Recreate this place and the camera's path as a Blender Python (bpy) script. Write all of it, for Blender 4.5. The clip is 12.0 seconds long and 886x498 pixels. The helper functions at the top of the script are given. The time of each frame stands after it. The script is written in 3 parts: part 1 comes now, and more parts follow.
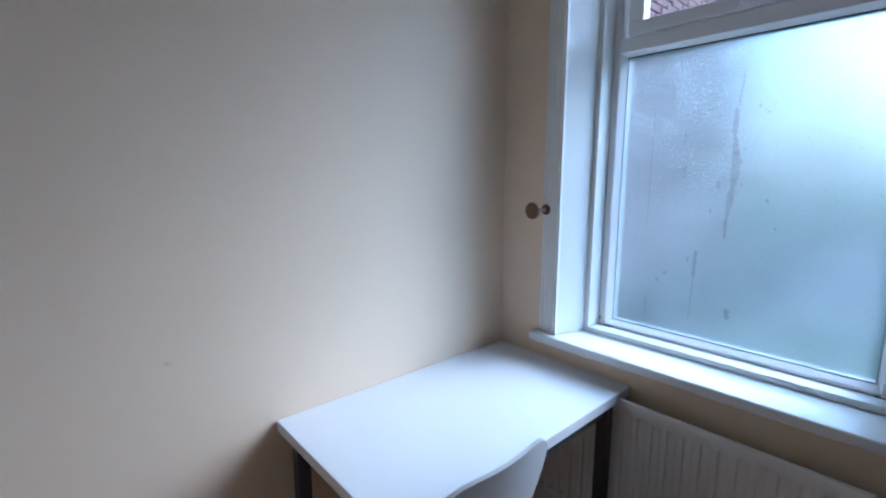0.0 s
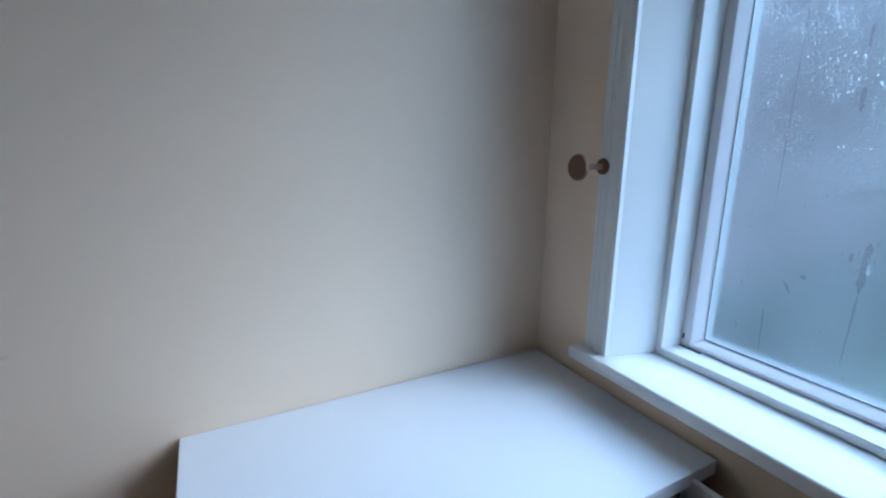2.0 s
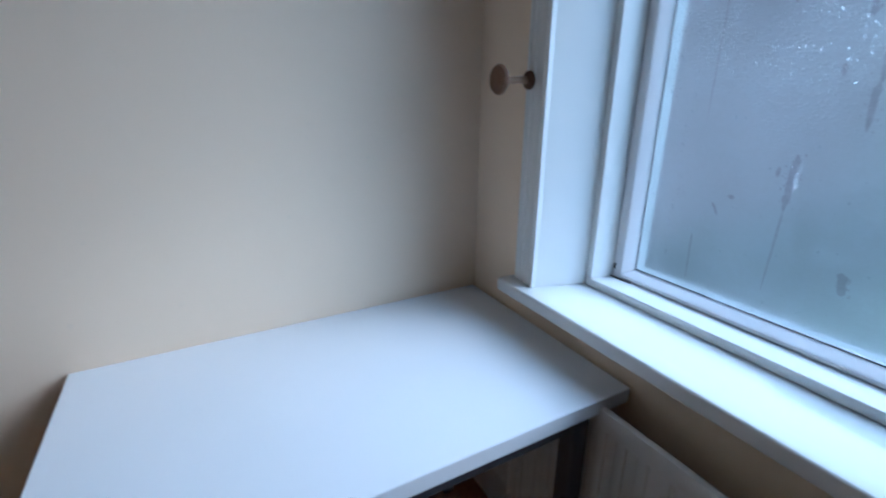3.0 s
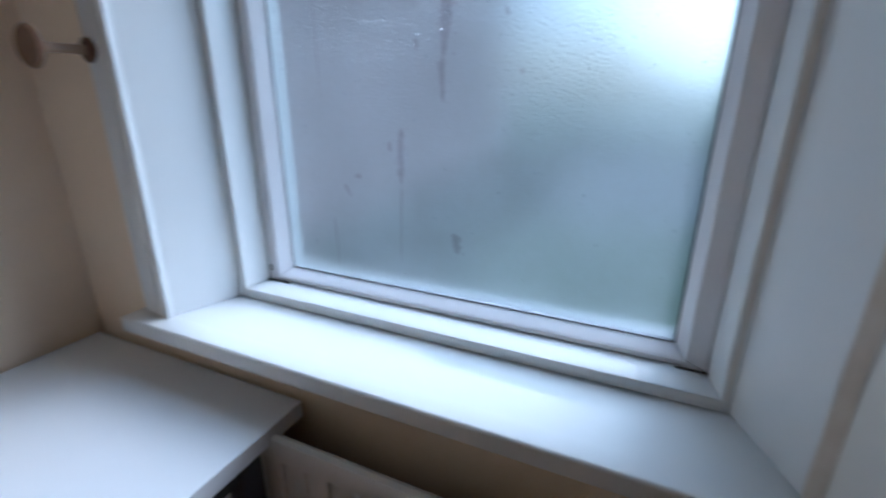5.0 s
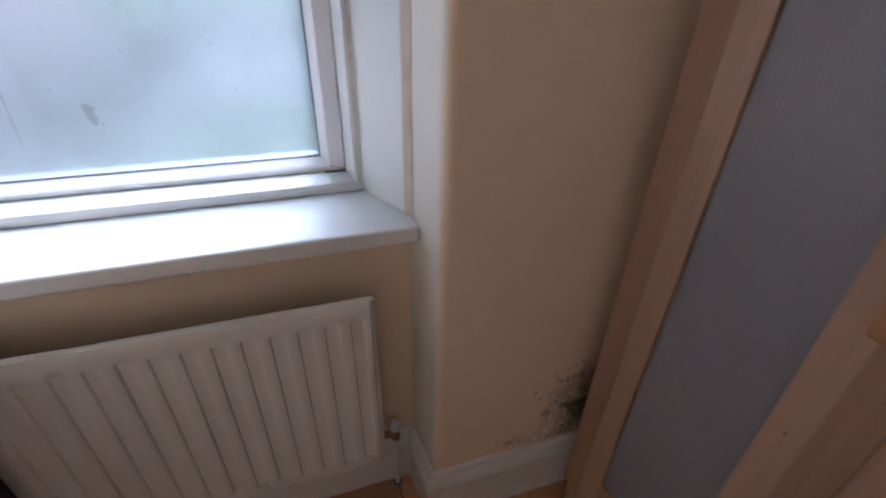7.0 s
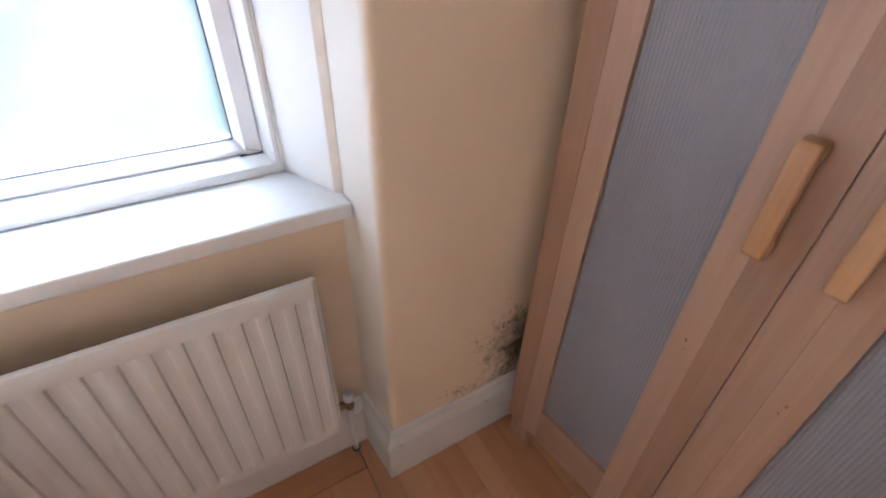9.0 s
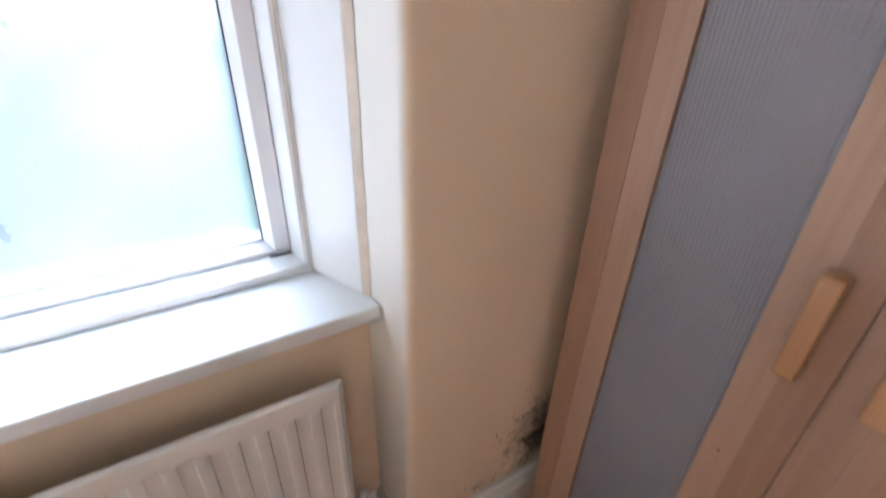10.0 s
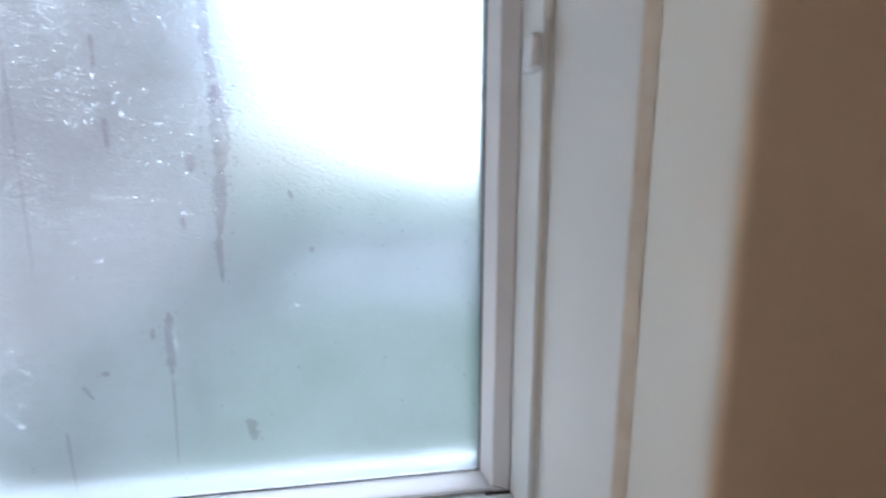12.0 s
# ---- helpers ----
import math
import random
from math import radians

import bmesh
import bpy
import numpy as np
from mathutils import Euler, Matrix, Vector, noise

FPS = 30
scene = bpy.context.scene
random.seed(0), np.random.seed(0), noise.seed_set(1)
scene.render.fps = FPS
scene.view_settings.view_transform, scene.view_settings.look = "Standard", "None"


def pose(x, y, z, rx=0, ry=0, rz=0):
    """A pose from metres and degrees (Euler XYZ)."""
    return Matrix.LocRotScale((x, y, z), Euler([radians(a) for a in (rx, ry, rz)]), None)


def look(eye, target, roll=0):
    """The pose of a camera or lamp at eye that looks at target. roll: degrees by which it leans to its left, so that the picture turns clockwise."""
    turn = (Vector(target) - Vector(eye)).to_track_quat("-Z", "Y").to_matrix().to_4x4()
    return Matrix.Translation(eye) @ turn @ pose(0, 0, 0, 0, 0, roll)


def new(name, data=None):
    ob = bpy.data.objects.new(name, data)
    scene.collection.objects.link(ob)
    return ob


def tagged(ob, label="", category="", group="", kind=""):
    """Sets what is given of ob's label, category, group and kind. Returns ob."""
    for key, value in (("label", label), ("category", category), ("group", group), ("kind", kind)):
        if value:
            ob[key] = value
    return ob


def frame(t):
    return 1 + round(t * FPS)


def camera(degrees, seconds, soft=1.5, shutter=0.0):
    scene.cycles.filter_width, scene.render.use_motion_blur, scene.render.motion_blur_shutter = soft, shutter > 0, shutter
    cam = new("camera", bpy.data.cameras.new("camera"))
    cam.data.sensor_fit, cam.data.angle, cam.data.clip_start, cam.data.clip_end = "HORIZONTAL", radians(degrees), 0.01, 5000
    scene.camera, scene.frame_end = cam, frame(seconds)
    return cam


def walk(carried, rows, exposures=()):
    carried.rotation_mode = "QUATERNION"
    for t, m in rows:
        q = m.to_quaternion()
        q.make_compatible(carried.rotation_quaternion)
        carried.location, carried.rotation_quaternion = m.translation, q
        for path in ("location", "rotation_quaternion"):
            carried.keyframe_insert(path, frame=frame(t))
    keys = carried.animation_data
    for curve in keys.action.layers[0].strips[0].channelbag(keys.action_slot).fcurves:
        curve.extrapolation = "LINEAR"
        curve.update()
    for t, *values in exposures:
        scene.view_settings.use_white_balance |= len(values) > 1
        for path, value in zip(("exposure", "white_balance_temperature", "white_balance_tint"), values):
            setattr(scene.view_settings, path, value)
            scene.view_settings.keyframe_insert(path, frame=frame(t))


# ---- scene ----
cam = camera(88.5, 12.0, soft=2.0, shutter=0.5)
PATH = [
    (0, (1.298, -1.510, 1.477), (-0.176, -0.198, 1.151), -0.0),
    (0.5, (1.223, -1.361, 1.439), (-0.316, -0.123, 1.120), -0.1),
    (1, (1.165, -1.221, 1.430), (-0.459, -0.100, 1.105), -0.0),
    (1.5, (1.122, -1.073, 1.423), (-0.577, -0.093, 1.034), 0.2),
    (2, (1.087, -0.930, 1.398), (-0.636, -0.024, 0.939), 0.4),
    (2.5, (1.087, -0.832, 1.337), (-0.615, 0.054, 0.773), 0.1),
    (2.7, (1.100, -0.793, 1.318), (-0.589, 0.083, 0.702), 0.1),
    (4.3, (1.146, -0.558, 1.299), (-0.167, 0.744, 0.537), 0.1),
    (4.5, (1.136, -0.545, 1.290), (-0.079, 0.861, 0.551), 0.1),
    (5, (1.138, -0.538, 1.275), (0.353, 1.180, 0.618), 0.2),
    (5.5, (1.135, -0.584, 1.270), (0.864, 1.261, 0.548), 1.2),
    (6, (1.158, -0.650, 1.255), (1.239, 1.158, 0.403), 1.4),
    (6.5, (1.167, -0.714, 1.254), (1.523, 0.997, 0.281), 1.5),
    (7, (1.171, -0.759, 1.253), (1.710, 0.840, 0.178), 1.7),
    (7.5, (1.167, -0.791, 1.240), (1.847, 0.689, 0.080), 1.9),
    (7.7, (1.161, -0.798, 1.240), (1.889, 0.630, 0.045), 2.0),
    (9.3, (1.120, -0.751, 1.297), (1.968, 0.611, 0.103), 2.0),
    (9.5, (1.114, -0.741, 1.310), (1.973, 0.638, 0.144), 2.0),
    (10, (1.093, -0.710, 1.366), (2.007, 0.765, 0.371), 1.8),
    (10.5, (1.089, -0.680, 1.394), (1.996, 0.951, 0.676), 1.1),
    (11, (1.075, -0.630, 1.409), (1.886, 1.131, 0.919), 0.7),
    (11.5, (1.054, -0.577, 1.415), (1.668, 1.292, 1.053), 0.4),
    (12, (1.031, -0.530, 1.424), (1.326, 1.422, 1.102), 0.1),
]
walk(cam, [(t, look(eye, target, roll)) for t, eye, target, roll in PATH],
     exposures=[(0.0, 1.2, 4380, 9), (1.0, 1.0, 4340, 8), (2.0, 0.86, 4320, 7), (2.5, 0.82, 4340, 7), (4.5, 0.75, 4580, 10), (5.0, 0.74, 4780, 12), (5.5, 0.76, 4900, 14), (6.5, 1.33, 5080, 18), (7.5, 2.16, 5350, 22), (9.5, 2.94, 5280, 19), (10.5, 2.5, 5250, 17), (11.0, 2.22, 5400, 17), (12.0, 1.54, 5360, 15)])

# ---- world, sun ----
world = bpy.data.worlds.new("overcast_sky")
scene.world = world
world.use_nodes = True
wn = world.node_tree
sky = wn.nodes.new("ShaderNodeTexSky")
sky.sky_type = "NISHITA"
sky.sun_disc = False
sky.sun_elevation = radians(36)
sky.sun_rotation = radians(28)
sky.air_density, sky.dust_density, sky.ozone_density = 1.0, 4.0, 1.0
wn.links.new(sky.outputs[0], wn.nodes["Background"].inputs[0])
wn.nodes["Background"].inputs[1].default_value = 0.15
sun = bpy.data.lights.new("sun", "SUN")
sun.energy, sun.angle, sun.color = 2.3, radians(84), (0.87, 0.95, 1.0)
new("sun", sun).matrix_world = look((3.80, 7.14, 5.88), (0, 0, 0))


# ---- materials ----
class Nodes:
    """A material's node tree with short calls."""

    def __init__(self, name, rough=0.5, metal=0.0, **more):
        self.mat = bpy.data.materials.new(name)
        self.mat.use_nodes = True
        self.tree = self.mat.node_tree
        self.bsdf = self.tree.nodes["Principled BSDF"]
        self.put("Roughness", rough)
        self.put("Metallic", metal)
        for key, value in more.items():
            self.put(key.replace("_", " "), value)
        self.coord = self.tree.nodes.new("ShaderNodeTexCoord").outputs["Object"]

    def put(self, socket, value, node=None):
        target = (node or self.bsdf).inputs[socket]
        if hasattr(value, "is_linked"):
            self.tree.links.new(value, target)
        else:
            target.default_value = value

    def scaled(self, sx, sy, sz, shift=None):
        n = self.tree.nodes.new("ShaderNodeMapping")
        n.inputs["Scale"].default_value = (sx, sy, sz)
        self.tree.links.new(self.coord, n.inputs[0])
        if shift is not None:
            self.tree.links.new(shift, n.inputs["Location"])
        return n.outputs[0]

    def noise(self, scale, detail=4.0, vector=None, rough=0.55, distortion=0.0):
        n = self.tree.nodes.new("ShaderNodeTexNoise")
        n.inputs["Scale"].default_value, n.inputs["Detail"].default_value = scale, detail
        n.inputs["Roughness"].default_value, n.inputs["Distortion"].default_value = rough, distortion
        self.tree.links.new(vector or self.coord, n.inputs["Vector"])
        return n.outputs[0]

    def voronoi(self, scale, vector=None):
        n = self.tree.nodes.new("ShaderNodeTexVoronoi")
        n.inputs["Scale"].default_value = scale
        self.tree.links.new(vector or self.coord, n.inputs["Vector"])
        return n.outputs["Distance"]

    def ramp(self, value, lo, hi, a=0.0, b=1.0):
        n = self.tree.nodes.new("ShaderNodeMapRange")
        for i, v in enumerate((None, lo, hi, a, b)):
            if v is not None:
                n.inputs[i].default_value = v
        self.tree.links.new(value, n.inputs[0])
        return n.outputs[0]

    def math(self, op, a, b=0.0):
        n = self.tree.nodes.new("ShaderNodeMath")
        n.operation = op
        self.put(0, a, n)
        self.put(1, b, n)
        return n.outputs[0]

    def mix(self, factor, a, b):
        n = self.tree.nodes.new("ShaderNodeMix")
        n.data_type = "RGBA"
        self.put(0, factor, n)
        for i, c in ((6, a), (7, b)):
            self.put(i, c if hasattr(c, "is_linked") else (*c, 1.0), n)
        return n.outputs[2]

    def bump(self, height, strength=0.2, distance=0.001):
        n = self.tree.nodes.new("ShaderNodeBump")
        n.inputs["Strength"].default_value, n.inputs["Distance"].default_value = strength, distance
        self.tree.links.new(height, n.inputs["Height"])
        self.tree.links.new(n.outputs[0], self.bsdf.inputs["Normal"])

    def axes(self):
        n = self.tree.nodes.new("ShaderNodeSeparateXYZ")
        self.tree.links.new(self.coord, n.inputs[0])
        return n.outputs

    def random(self):
        return self.tree.nodes.new("ShaderNodeObjectInfo").outputs["Random"]


def painted(name, a, b, rough, blotch=1.2, grain=180.0, bump=0.12, **more):
    """Paint or plastic: two near tones in soft blotches, fine orange-peel relief."""
    n = Nodes(name, **more)
    n.put("Base Color", n.mix(n.ramp(n.noise(blotch, 6), 0.35, 0.68), a, b))
    n.put("Roughness", n.ramp(n.noise(blotch * 3, 3), 0.2, 0.8, rough - 0.025, rough + 0.025))
    n.bump(n.noise(grain, 3), bump, 0.0012)
    return n.mat


def wall_paint():
    n = Nodes("cream_emulsion")
    base = n.mix(n.ramp(n.noise(1.3, 6), 0.35, 0.7), (0.84, 0.684, 0.508), (0.81, 0.654, 0.482))
    base = n.mix(n.ramp(n.noise(28, 5), 0.66, 0.8, 0.0, 0.25), base, (0.62, 0.54, 0.42))
    x, y, z = n.axes()
    dy, dz = n.math("MULTIPLY", n.math("ADD", y, 1.304), 70.0), n.math("MULTIPLY", n.math("SUBTRACT", z, 0.994), 140.0)
    far = n.math("SQRT", n.math("ADD", n.math("MULTIPLY", dy, dy), n.math("MULTIPLY", dz, dz)))
    smudge = n.math("MULTIPLY", n.ramp(far, 0.2, 1.0, 0.4, 0.0), n.ramp(n.noise(160, 3), 0.35, 0.6))
    n.put("Base Color", n.mix(smudge, base, (0.25, 0.22, 0.18)))
    n.put("Roughness", n.ramp(n.noise(9, 3), 0.3, 0.7, 0.5, 0.64))
    n.bump(n.math("ADD", n.noise(260, 2), n.math("MULTIPLY", n.noise(14, 3), 1.6)), 0.16, 0.0012)
    return n.mat


def mouldy_paint():
    """The cream emulsion, paler on the pier's window side, with a patch of black mould low down by the wardrobe, and
    scuffs.
    """
    n = Nodes("cream_emulsion_with_mould")
    base = n.mix(n.ramp(n.noise(1.3, 6), 0.35, 0.7), (0.84, 0.684, 0.508), (0.81, 0.654, 0.482))
    x, y, z = n.axes()
    dx = n.math("MULTIPLY", n.math("SUBTRACT", x, 1.80), 3.3)
    dz = n.math("MULTIPLY", n.math("SUBTRACT", n.math("ADD", z, n.math("MULTIPLY", n.math("SUBTRACT", x, 1.8), -0.50)), 0.345), 4.0)
    far = n.math("SQRT", n.math("ADD", n.math("MULTIPLY", dx, dx), n.math("MULTIPLY", dz, dz)))
    near = n.ramp(far, 0.1, 1.15, 1.0, 0.0)
    front = n.ramp(y, -0.130, -0.140, 0.0, 1.0)
    clumps = n.math("ADD", n.math("MULTIPLY", n.noise(17, 8, rough=0.72, distortion=0.8), 0.85), n.math("MULTIPLY", n.noise(80, 4), 0.32))
    amount = n.ramp(n.math("ADD", clumps, n.math("MULTIPLY", near, 0.52)), 0.84, 1.13)
    amount = n.math("MULTIPLY", n.math("MULTIPLY", amount, front), n.ramp(near, 0.0, 0.12))
    spots = n.math("MULTIPLY", n.ramp(n.voronoi(70), 0.30, 0.16), n.ramp(n.noise(17, 2), 0.5, 0.62))
    spots = n.math("MULTIPLY", n.math("MULTIPLY", spots, n.ramp(near, 0.08, 0.3)), front)
    total = n.math("MINIMUM", n.math("ADD", n.math("MULTIPLY", amount, 0.9), n.math("MULTIPLY", spots, 0.7)), 0.93)
    # paler tone on the pier's window side, blended round its corner
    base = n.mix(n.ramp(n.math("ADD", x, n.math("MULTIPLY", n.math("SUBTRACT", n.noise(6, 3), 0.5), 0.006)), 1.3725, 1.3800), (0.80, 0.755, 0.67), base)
    n.put("Base Color", n.mix(total, base, (0.035, 0.033, 0.028)))
    n.put("Roughness", 0.58)
    n.bump(n.math("ADD", n.noise(260, 2), n.math("MULTIPLY", n.noise(14, 3), 1.6)), 0.18, 0.0012)
    return n.mat


def wood(name, dark, light, along, scale=1.0, rough=0.4, tone=0.25, bump=0.06):
    """Grain along one axis (0, 1 or 2), with a tone of its own for each board."""
    n = Nodes(name)
    stretch = [22 * scale] * 3
    stretch[along] = 1.1 * scale
    shift = n.tree.nodes.new("ShaderNodeCombineXYZ")
    r = n.random()
    for i in range(3):
        n.put(i, n.math("MULTIPLY", r, 11.0 + 7 * i), shift)
    v = n.scaled(*stretch, shift=shift.outputs[0])
    grain = n.noise(1.0, 7, v, 0.62, 0.6)
    fine = [150 * scale] * 3
    fine[along] = 5 * scale
    pores = n.noise(1.0, 3, n.scaled(*fine, shift=shift.outputs[0]))
    mixed = n.math("ADD", n.math("MULTIPLY", grain, 0.7), n.math("MULTIPLY", pores, 0.3))
    mixed = n.math("ADD", mixed, n.math("MULTIPLY", n.math("SUBTRACT", r, 0.5), tone))
    n.put("Base Color", n.mix(n.ramp(mixed, 0.3, 0.7), dark, light))
    n.put("Roughness", n.ramp(grain, 0.3, 0.7, rough - 0.05, rough + 0.08))
    n.bump(pores, bump, 0.0008)
    return n.mat


def fogged_glass():
    """Double glazing fogged with condensation: grainy fog, with droplets higher up."""
    n = Nodes("fogged_glass", Transmission_Weight=1.0, IOR=1.12)
    veil = n.tree.nodes.new("ShaderNodeBsdfTranslucent")
    blend = n.tree.nodes.new("ShaderNodeMixShader")
    x, y, z = n.axes()
    fog = n.noise(5.0, 5)
    mottle = n.math("ADD", n.math("MULTIPLY", n.noise(75, 5, rough=0.7), 0.6), n.math("MULTIPLY", n.noise(210, 3), 0.4))
    n.put("Roughness", n.ramp(fog, 0.3, 0.7, 0.52, 0.58))
    n.put("Base Color", n.mix(n.ramp(fog, 0.3, 0.7), (0.267, 0.316, 0.312), (0.307, 0.358, 0.356)))
    drops = n.ramp(n.voronoi(150), 0.0, 0.5, 1.0, 0.0)
    where = n.math("MULTIPLY", n.ramp(z, 1.05, 1.6), n.ramp(n.noise(7, 4), 0.38, 0.6))
    grain = n.math("MULTIPLY", n.noise(95, 4, rough=0.65), n.ramp(n.noise(4, 3), 0.36, 0.62, 0.05, 0.42))
    tiny = n.noise(420, 2)
    relief = n.math("ADD", n.math("MULTIPLY", drops, n.math("ADD", n.math("MULTIPLY", where, 0.55), 0.05)), n.math("MULTIPLY", tiny, 0.16))
    n.bump(n.math("ADD", relief, grain), 0.75, 0.003)
    veil.inputs["Color"].default_value = (0.84, 0.92, 1.0, 1.0)
    cover = n.math("MULTIPLY", n.ramp(fog, 0.3, 0.7, 0.044, 0.066), n.ramp(mottle, 0.38, 0.66, 0.5, 1.6))
    n.put(0, cover, blend)
    n.tree.links.new(n.bsdf.outputs[0], blend.inputs[1])
    n.tree.links.new(veil.outputs[0], blend.inputs[2])
    n.tree.links.new(blend.outputs[0], n.tree.nodes["Material Output"].inputs["Surface"])
    return n.mat


def clear_glass(name="clear_glass", tint=(0.95, 0.98, 0.97), rough=0.02):
    n = Nodes(name, Transmission_Weight=1.0, IOR=1.12)
    n.put("Base Color", n.mix(n.ramp(n.noise(12, 3), 0.3, 0.7), tint, [c * 0.97 for c in tint]))
    n.put("Roughness", n.ramp(n.noise(20, 3), 0.3, 0.7, rough, rough + 0.03))
    return n.mat


def water_beads():
    """Water drops that scatter the daylight behind them."""
    n = Nodes("water_beads", Transmission_Weight=1.0, IOR=1.2, rough=0.15)
    n.put("Base Color", (0.9, 0.93, 0.95, 1.0))
    veil = n.tree.nodes.new("ShaderNodeBsdfTranslucent")
    veil.inputs["Color"].default_value = (0.95, 0.97, 1.0, 1.0)
    blend = n.tree.nodes.new("ShaderNodeMixShader")
    n.put(0, n.ramp(n.noise(40, 3), 0.35, 0.65, 0.02, 0.2), blend)
    n.tree.links.new(n.bsdf.outputs[0], blend.inputs[1])
    n.tree.links.new(veil.outputs[0], blend.inputs[2])
    n.tree.links.new(blend.outputs[0], n.tree.nodes["Material Output"].inputs["Surface"])
    return n.mat


def drop_shine_water():
    """Milky water that takes up the daylight from outside, for drops and for the shine at the pane's foot."""
    n = Nodes("milky_drops_and_shine", Transmission_Weight=0.6, IOR=1.2, rough=0.2)
    n.put("Base Color", n.mix(n.ramp(n.noise(90, 3), 0.35, 0.65), (0.86, 0.90, 0.94), (0.95, 0.97, 0.98)))
    veil = n.tree.nodes.new("ShaderNodeBsdfTranslucent")
    veil.inputs["Color"].default_value = (0.90, 0.94, 1.0, 1.0)
    blend = n.tree.nodes.new("ShaderNodeMixShader")
    n.put(0, n.ramp(n.noise(50, 3), 0.35, 0.65, 0.16, 0.42), blend)
    n.tree.links.new(n.bsdf.outputs[0], blend.inputs[1])
    n.tree.links.new(veil.outputs[0], blend.inputs[2])
    n.tree.links.new(blend.outputs[0], n.tree.nodes["Material Output"].inputs["Surface"])
    return n.mat


def drip_water():
    n = Nodes("wet_run", Transmission_Weight=1.0, IOR=1.03)
    n.put("Base Color", n.mix(n.ramp(n.noise(60, 4), 0.35, 0.65), (0.52, 0.46, 0.50), (0.70, 0.63, 0.67)))
    n.put("Roughness", n.ramp(n.noise(70, 3), 0.3, 0.7, 0.05, 0.15))
    return n.mat


def outdoor(name, a, b, scale, rough=0.9):
    n = Nodes(name, rough=rough)
    n.put("Base Color", n.mix(n.ramp(n.noise(scale, 8, rough=0.7), 0.3, 0.7), a, b))
    n.bump(n.noise(scale * 12, 4), 0.5, 0.02)
    return n.mat


def chipped_gloss():
    """Old white gloss on skirting: grey scuffs, and dark chips along the moulding."""
    n = Nodes("chipped_white_gloss", rough=0.34)
    base = n.mix(n.ramp(n.noise(2.2, 5), 0.35, 0.68), (0.80, 0.785, 0.75), (0.75, 0.735, 0.70))
    base = n.mix(n.ramp(n.noise(38, 6, rough=0.7), 0.60, 0.74, 0.0, 0.45), base, (0.52, 0.46, 0.38))
    x, y, z = n.axes()
    off = n.math("ABSOLUTE", n.math("SUBTRACT", z, 0.150))
    chips = n.math("MULTIPLY", n.ramp(off, 0.004, 0.014, 1.0, 0.0), n.ramp(n.noise(34, 4), 0.58, 0.70))
    foot = n.math("MULTIPLY", n.ramp(z, 0.0, 0.006, 0.7, 0.0), n.ramp(n.noise(25, 4), 0.4, 0.6))
    n.put("Base Color", n.mix(n.math("MAXIMUM", chips, foot), base, (0.09, 0.075, 0.06)))
    n.bump(n.noise(60, 3), 0.08, 0.001)
    return n.mat


SKIRT = chipped_gloss()
WALL, MOULDY = wall_paint(), mouldy_paint()
CEILING = painted("white_ceiling_emulsion", (0.84, 0.80, 0.73), (0.80, 0.76, 0.69), 0.7)
GLOSS = painted("white_gloss_paint", (0.82, 0.82, 0.80), (0.78, 0.78, 0.765), 0.30, 2.0, 45.0, 0.03)
UPVC = painted("white_upvc", (0.84, 0.82, 0.825), (0.80, 0.78, 0.79), 0.3, 2.5, 90.0, 0.04)
ENAMEL = painted("white_radiator_enamel", (0.80, 0.785, 0.755), (0.76, 0.745, 0.71), 0.33, 2.0, 80.0, 0.06)
LAMINATE = painted("white_desk_laminate", (0.83, 0.84, 0.86), (0.80, 0.81, 0.83), 0.34, 1.6, 220.0, 0.05)
CHAIR_WHITE = painted("white_chair_lacquer", (0.66, 0.645, 0.64), (0.61, 0.60, 0.595), 0.38)
LEG_GREY = painted("grey_powder_coat", (0.05, 0.052, 0.06), (0.068, 0.07, 0.08), 0.42, grain=300.0)
BIRCH = wood("birch_veneer", (0.325, 0.193, 0.12), (0.44, 0.285, 0.19), 2, 1.0, 0.42, 0.42)
# birch_veneer in darker tones, used only on the hinge-side strip of each door
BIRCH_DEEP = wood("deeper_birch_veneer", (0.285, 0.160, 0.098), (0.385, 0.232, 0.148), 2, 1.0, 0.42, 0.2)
BIRCH_ACROSS = wood("birch_veneer_crosswise", (0.325, 0.193, 0.12), (0.43, 0.275, 0.18), 1, 1.0, 0.42)
HANDLE_WOOD = wood("oiled_handle_wood", (0.40, 0.205, 0.085), (0.52, 0.30, 0.14), 2, 1.4, 0.36)
KNOT = wood("dark_knot", (0.21, 0.115, 0.07), (0.29, 0.17, 0.105), 2, 3.0, 0.5)
STEM_WOOD = wood("pale_turned_wood", (0.30, 0.19, 0.115), (0.43, 0.29, 0.19), 1, 2.6, 0.45)
KNOB_WOOD = wood("turned_knob_wood", (0.105, 0.05, 0.024), (0.185, 0.092, 0.045), 0, 2.6, 0.58)
FLOOR_WOOD = wood("beech_laminate", (0.50, 0.235, 0.112), (0.64, 0.35, 0.185), 1, 1.0, 0.38, 0.35, 0.04)
FILLER_WOOD = wood("beech_laminate_crosswise", (0.50, 0.235, 0.112), (0.64, 0.35, 0.185), 0, 1.0, 0.38, 0.35, 0.04)
PANEL = painted("blue_grey_ribbed_plastic", (0.262, 0.262, 0.285), (0.232, 0.232, 0.252), 0.36, 2.0, 200.0, 0.05)
DARK = painted("black_gap_rubber", (0.02, 0.02, 0.022), (0.03, 0.03, 0.03), 0.7)
GRIME = painted("dark_grime", (0.06, 0.05, 0.04), (0.11, 0.09, 0.07), 0.8)
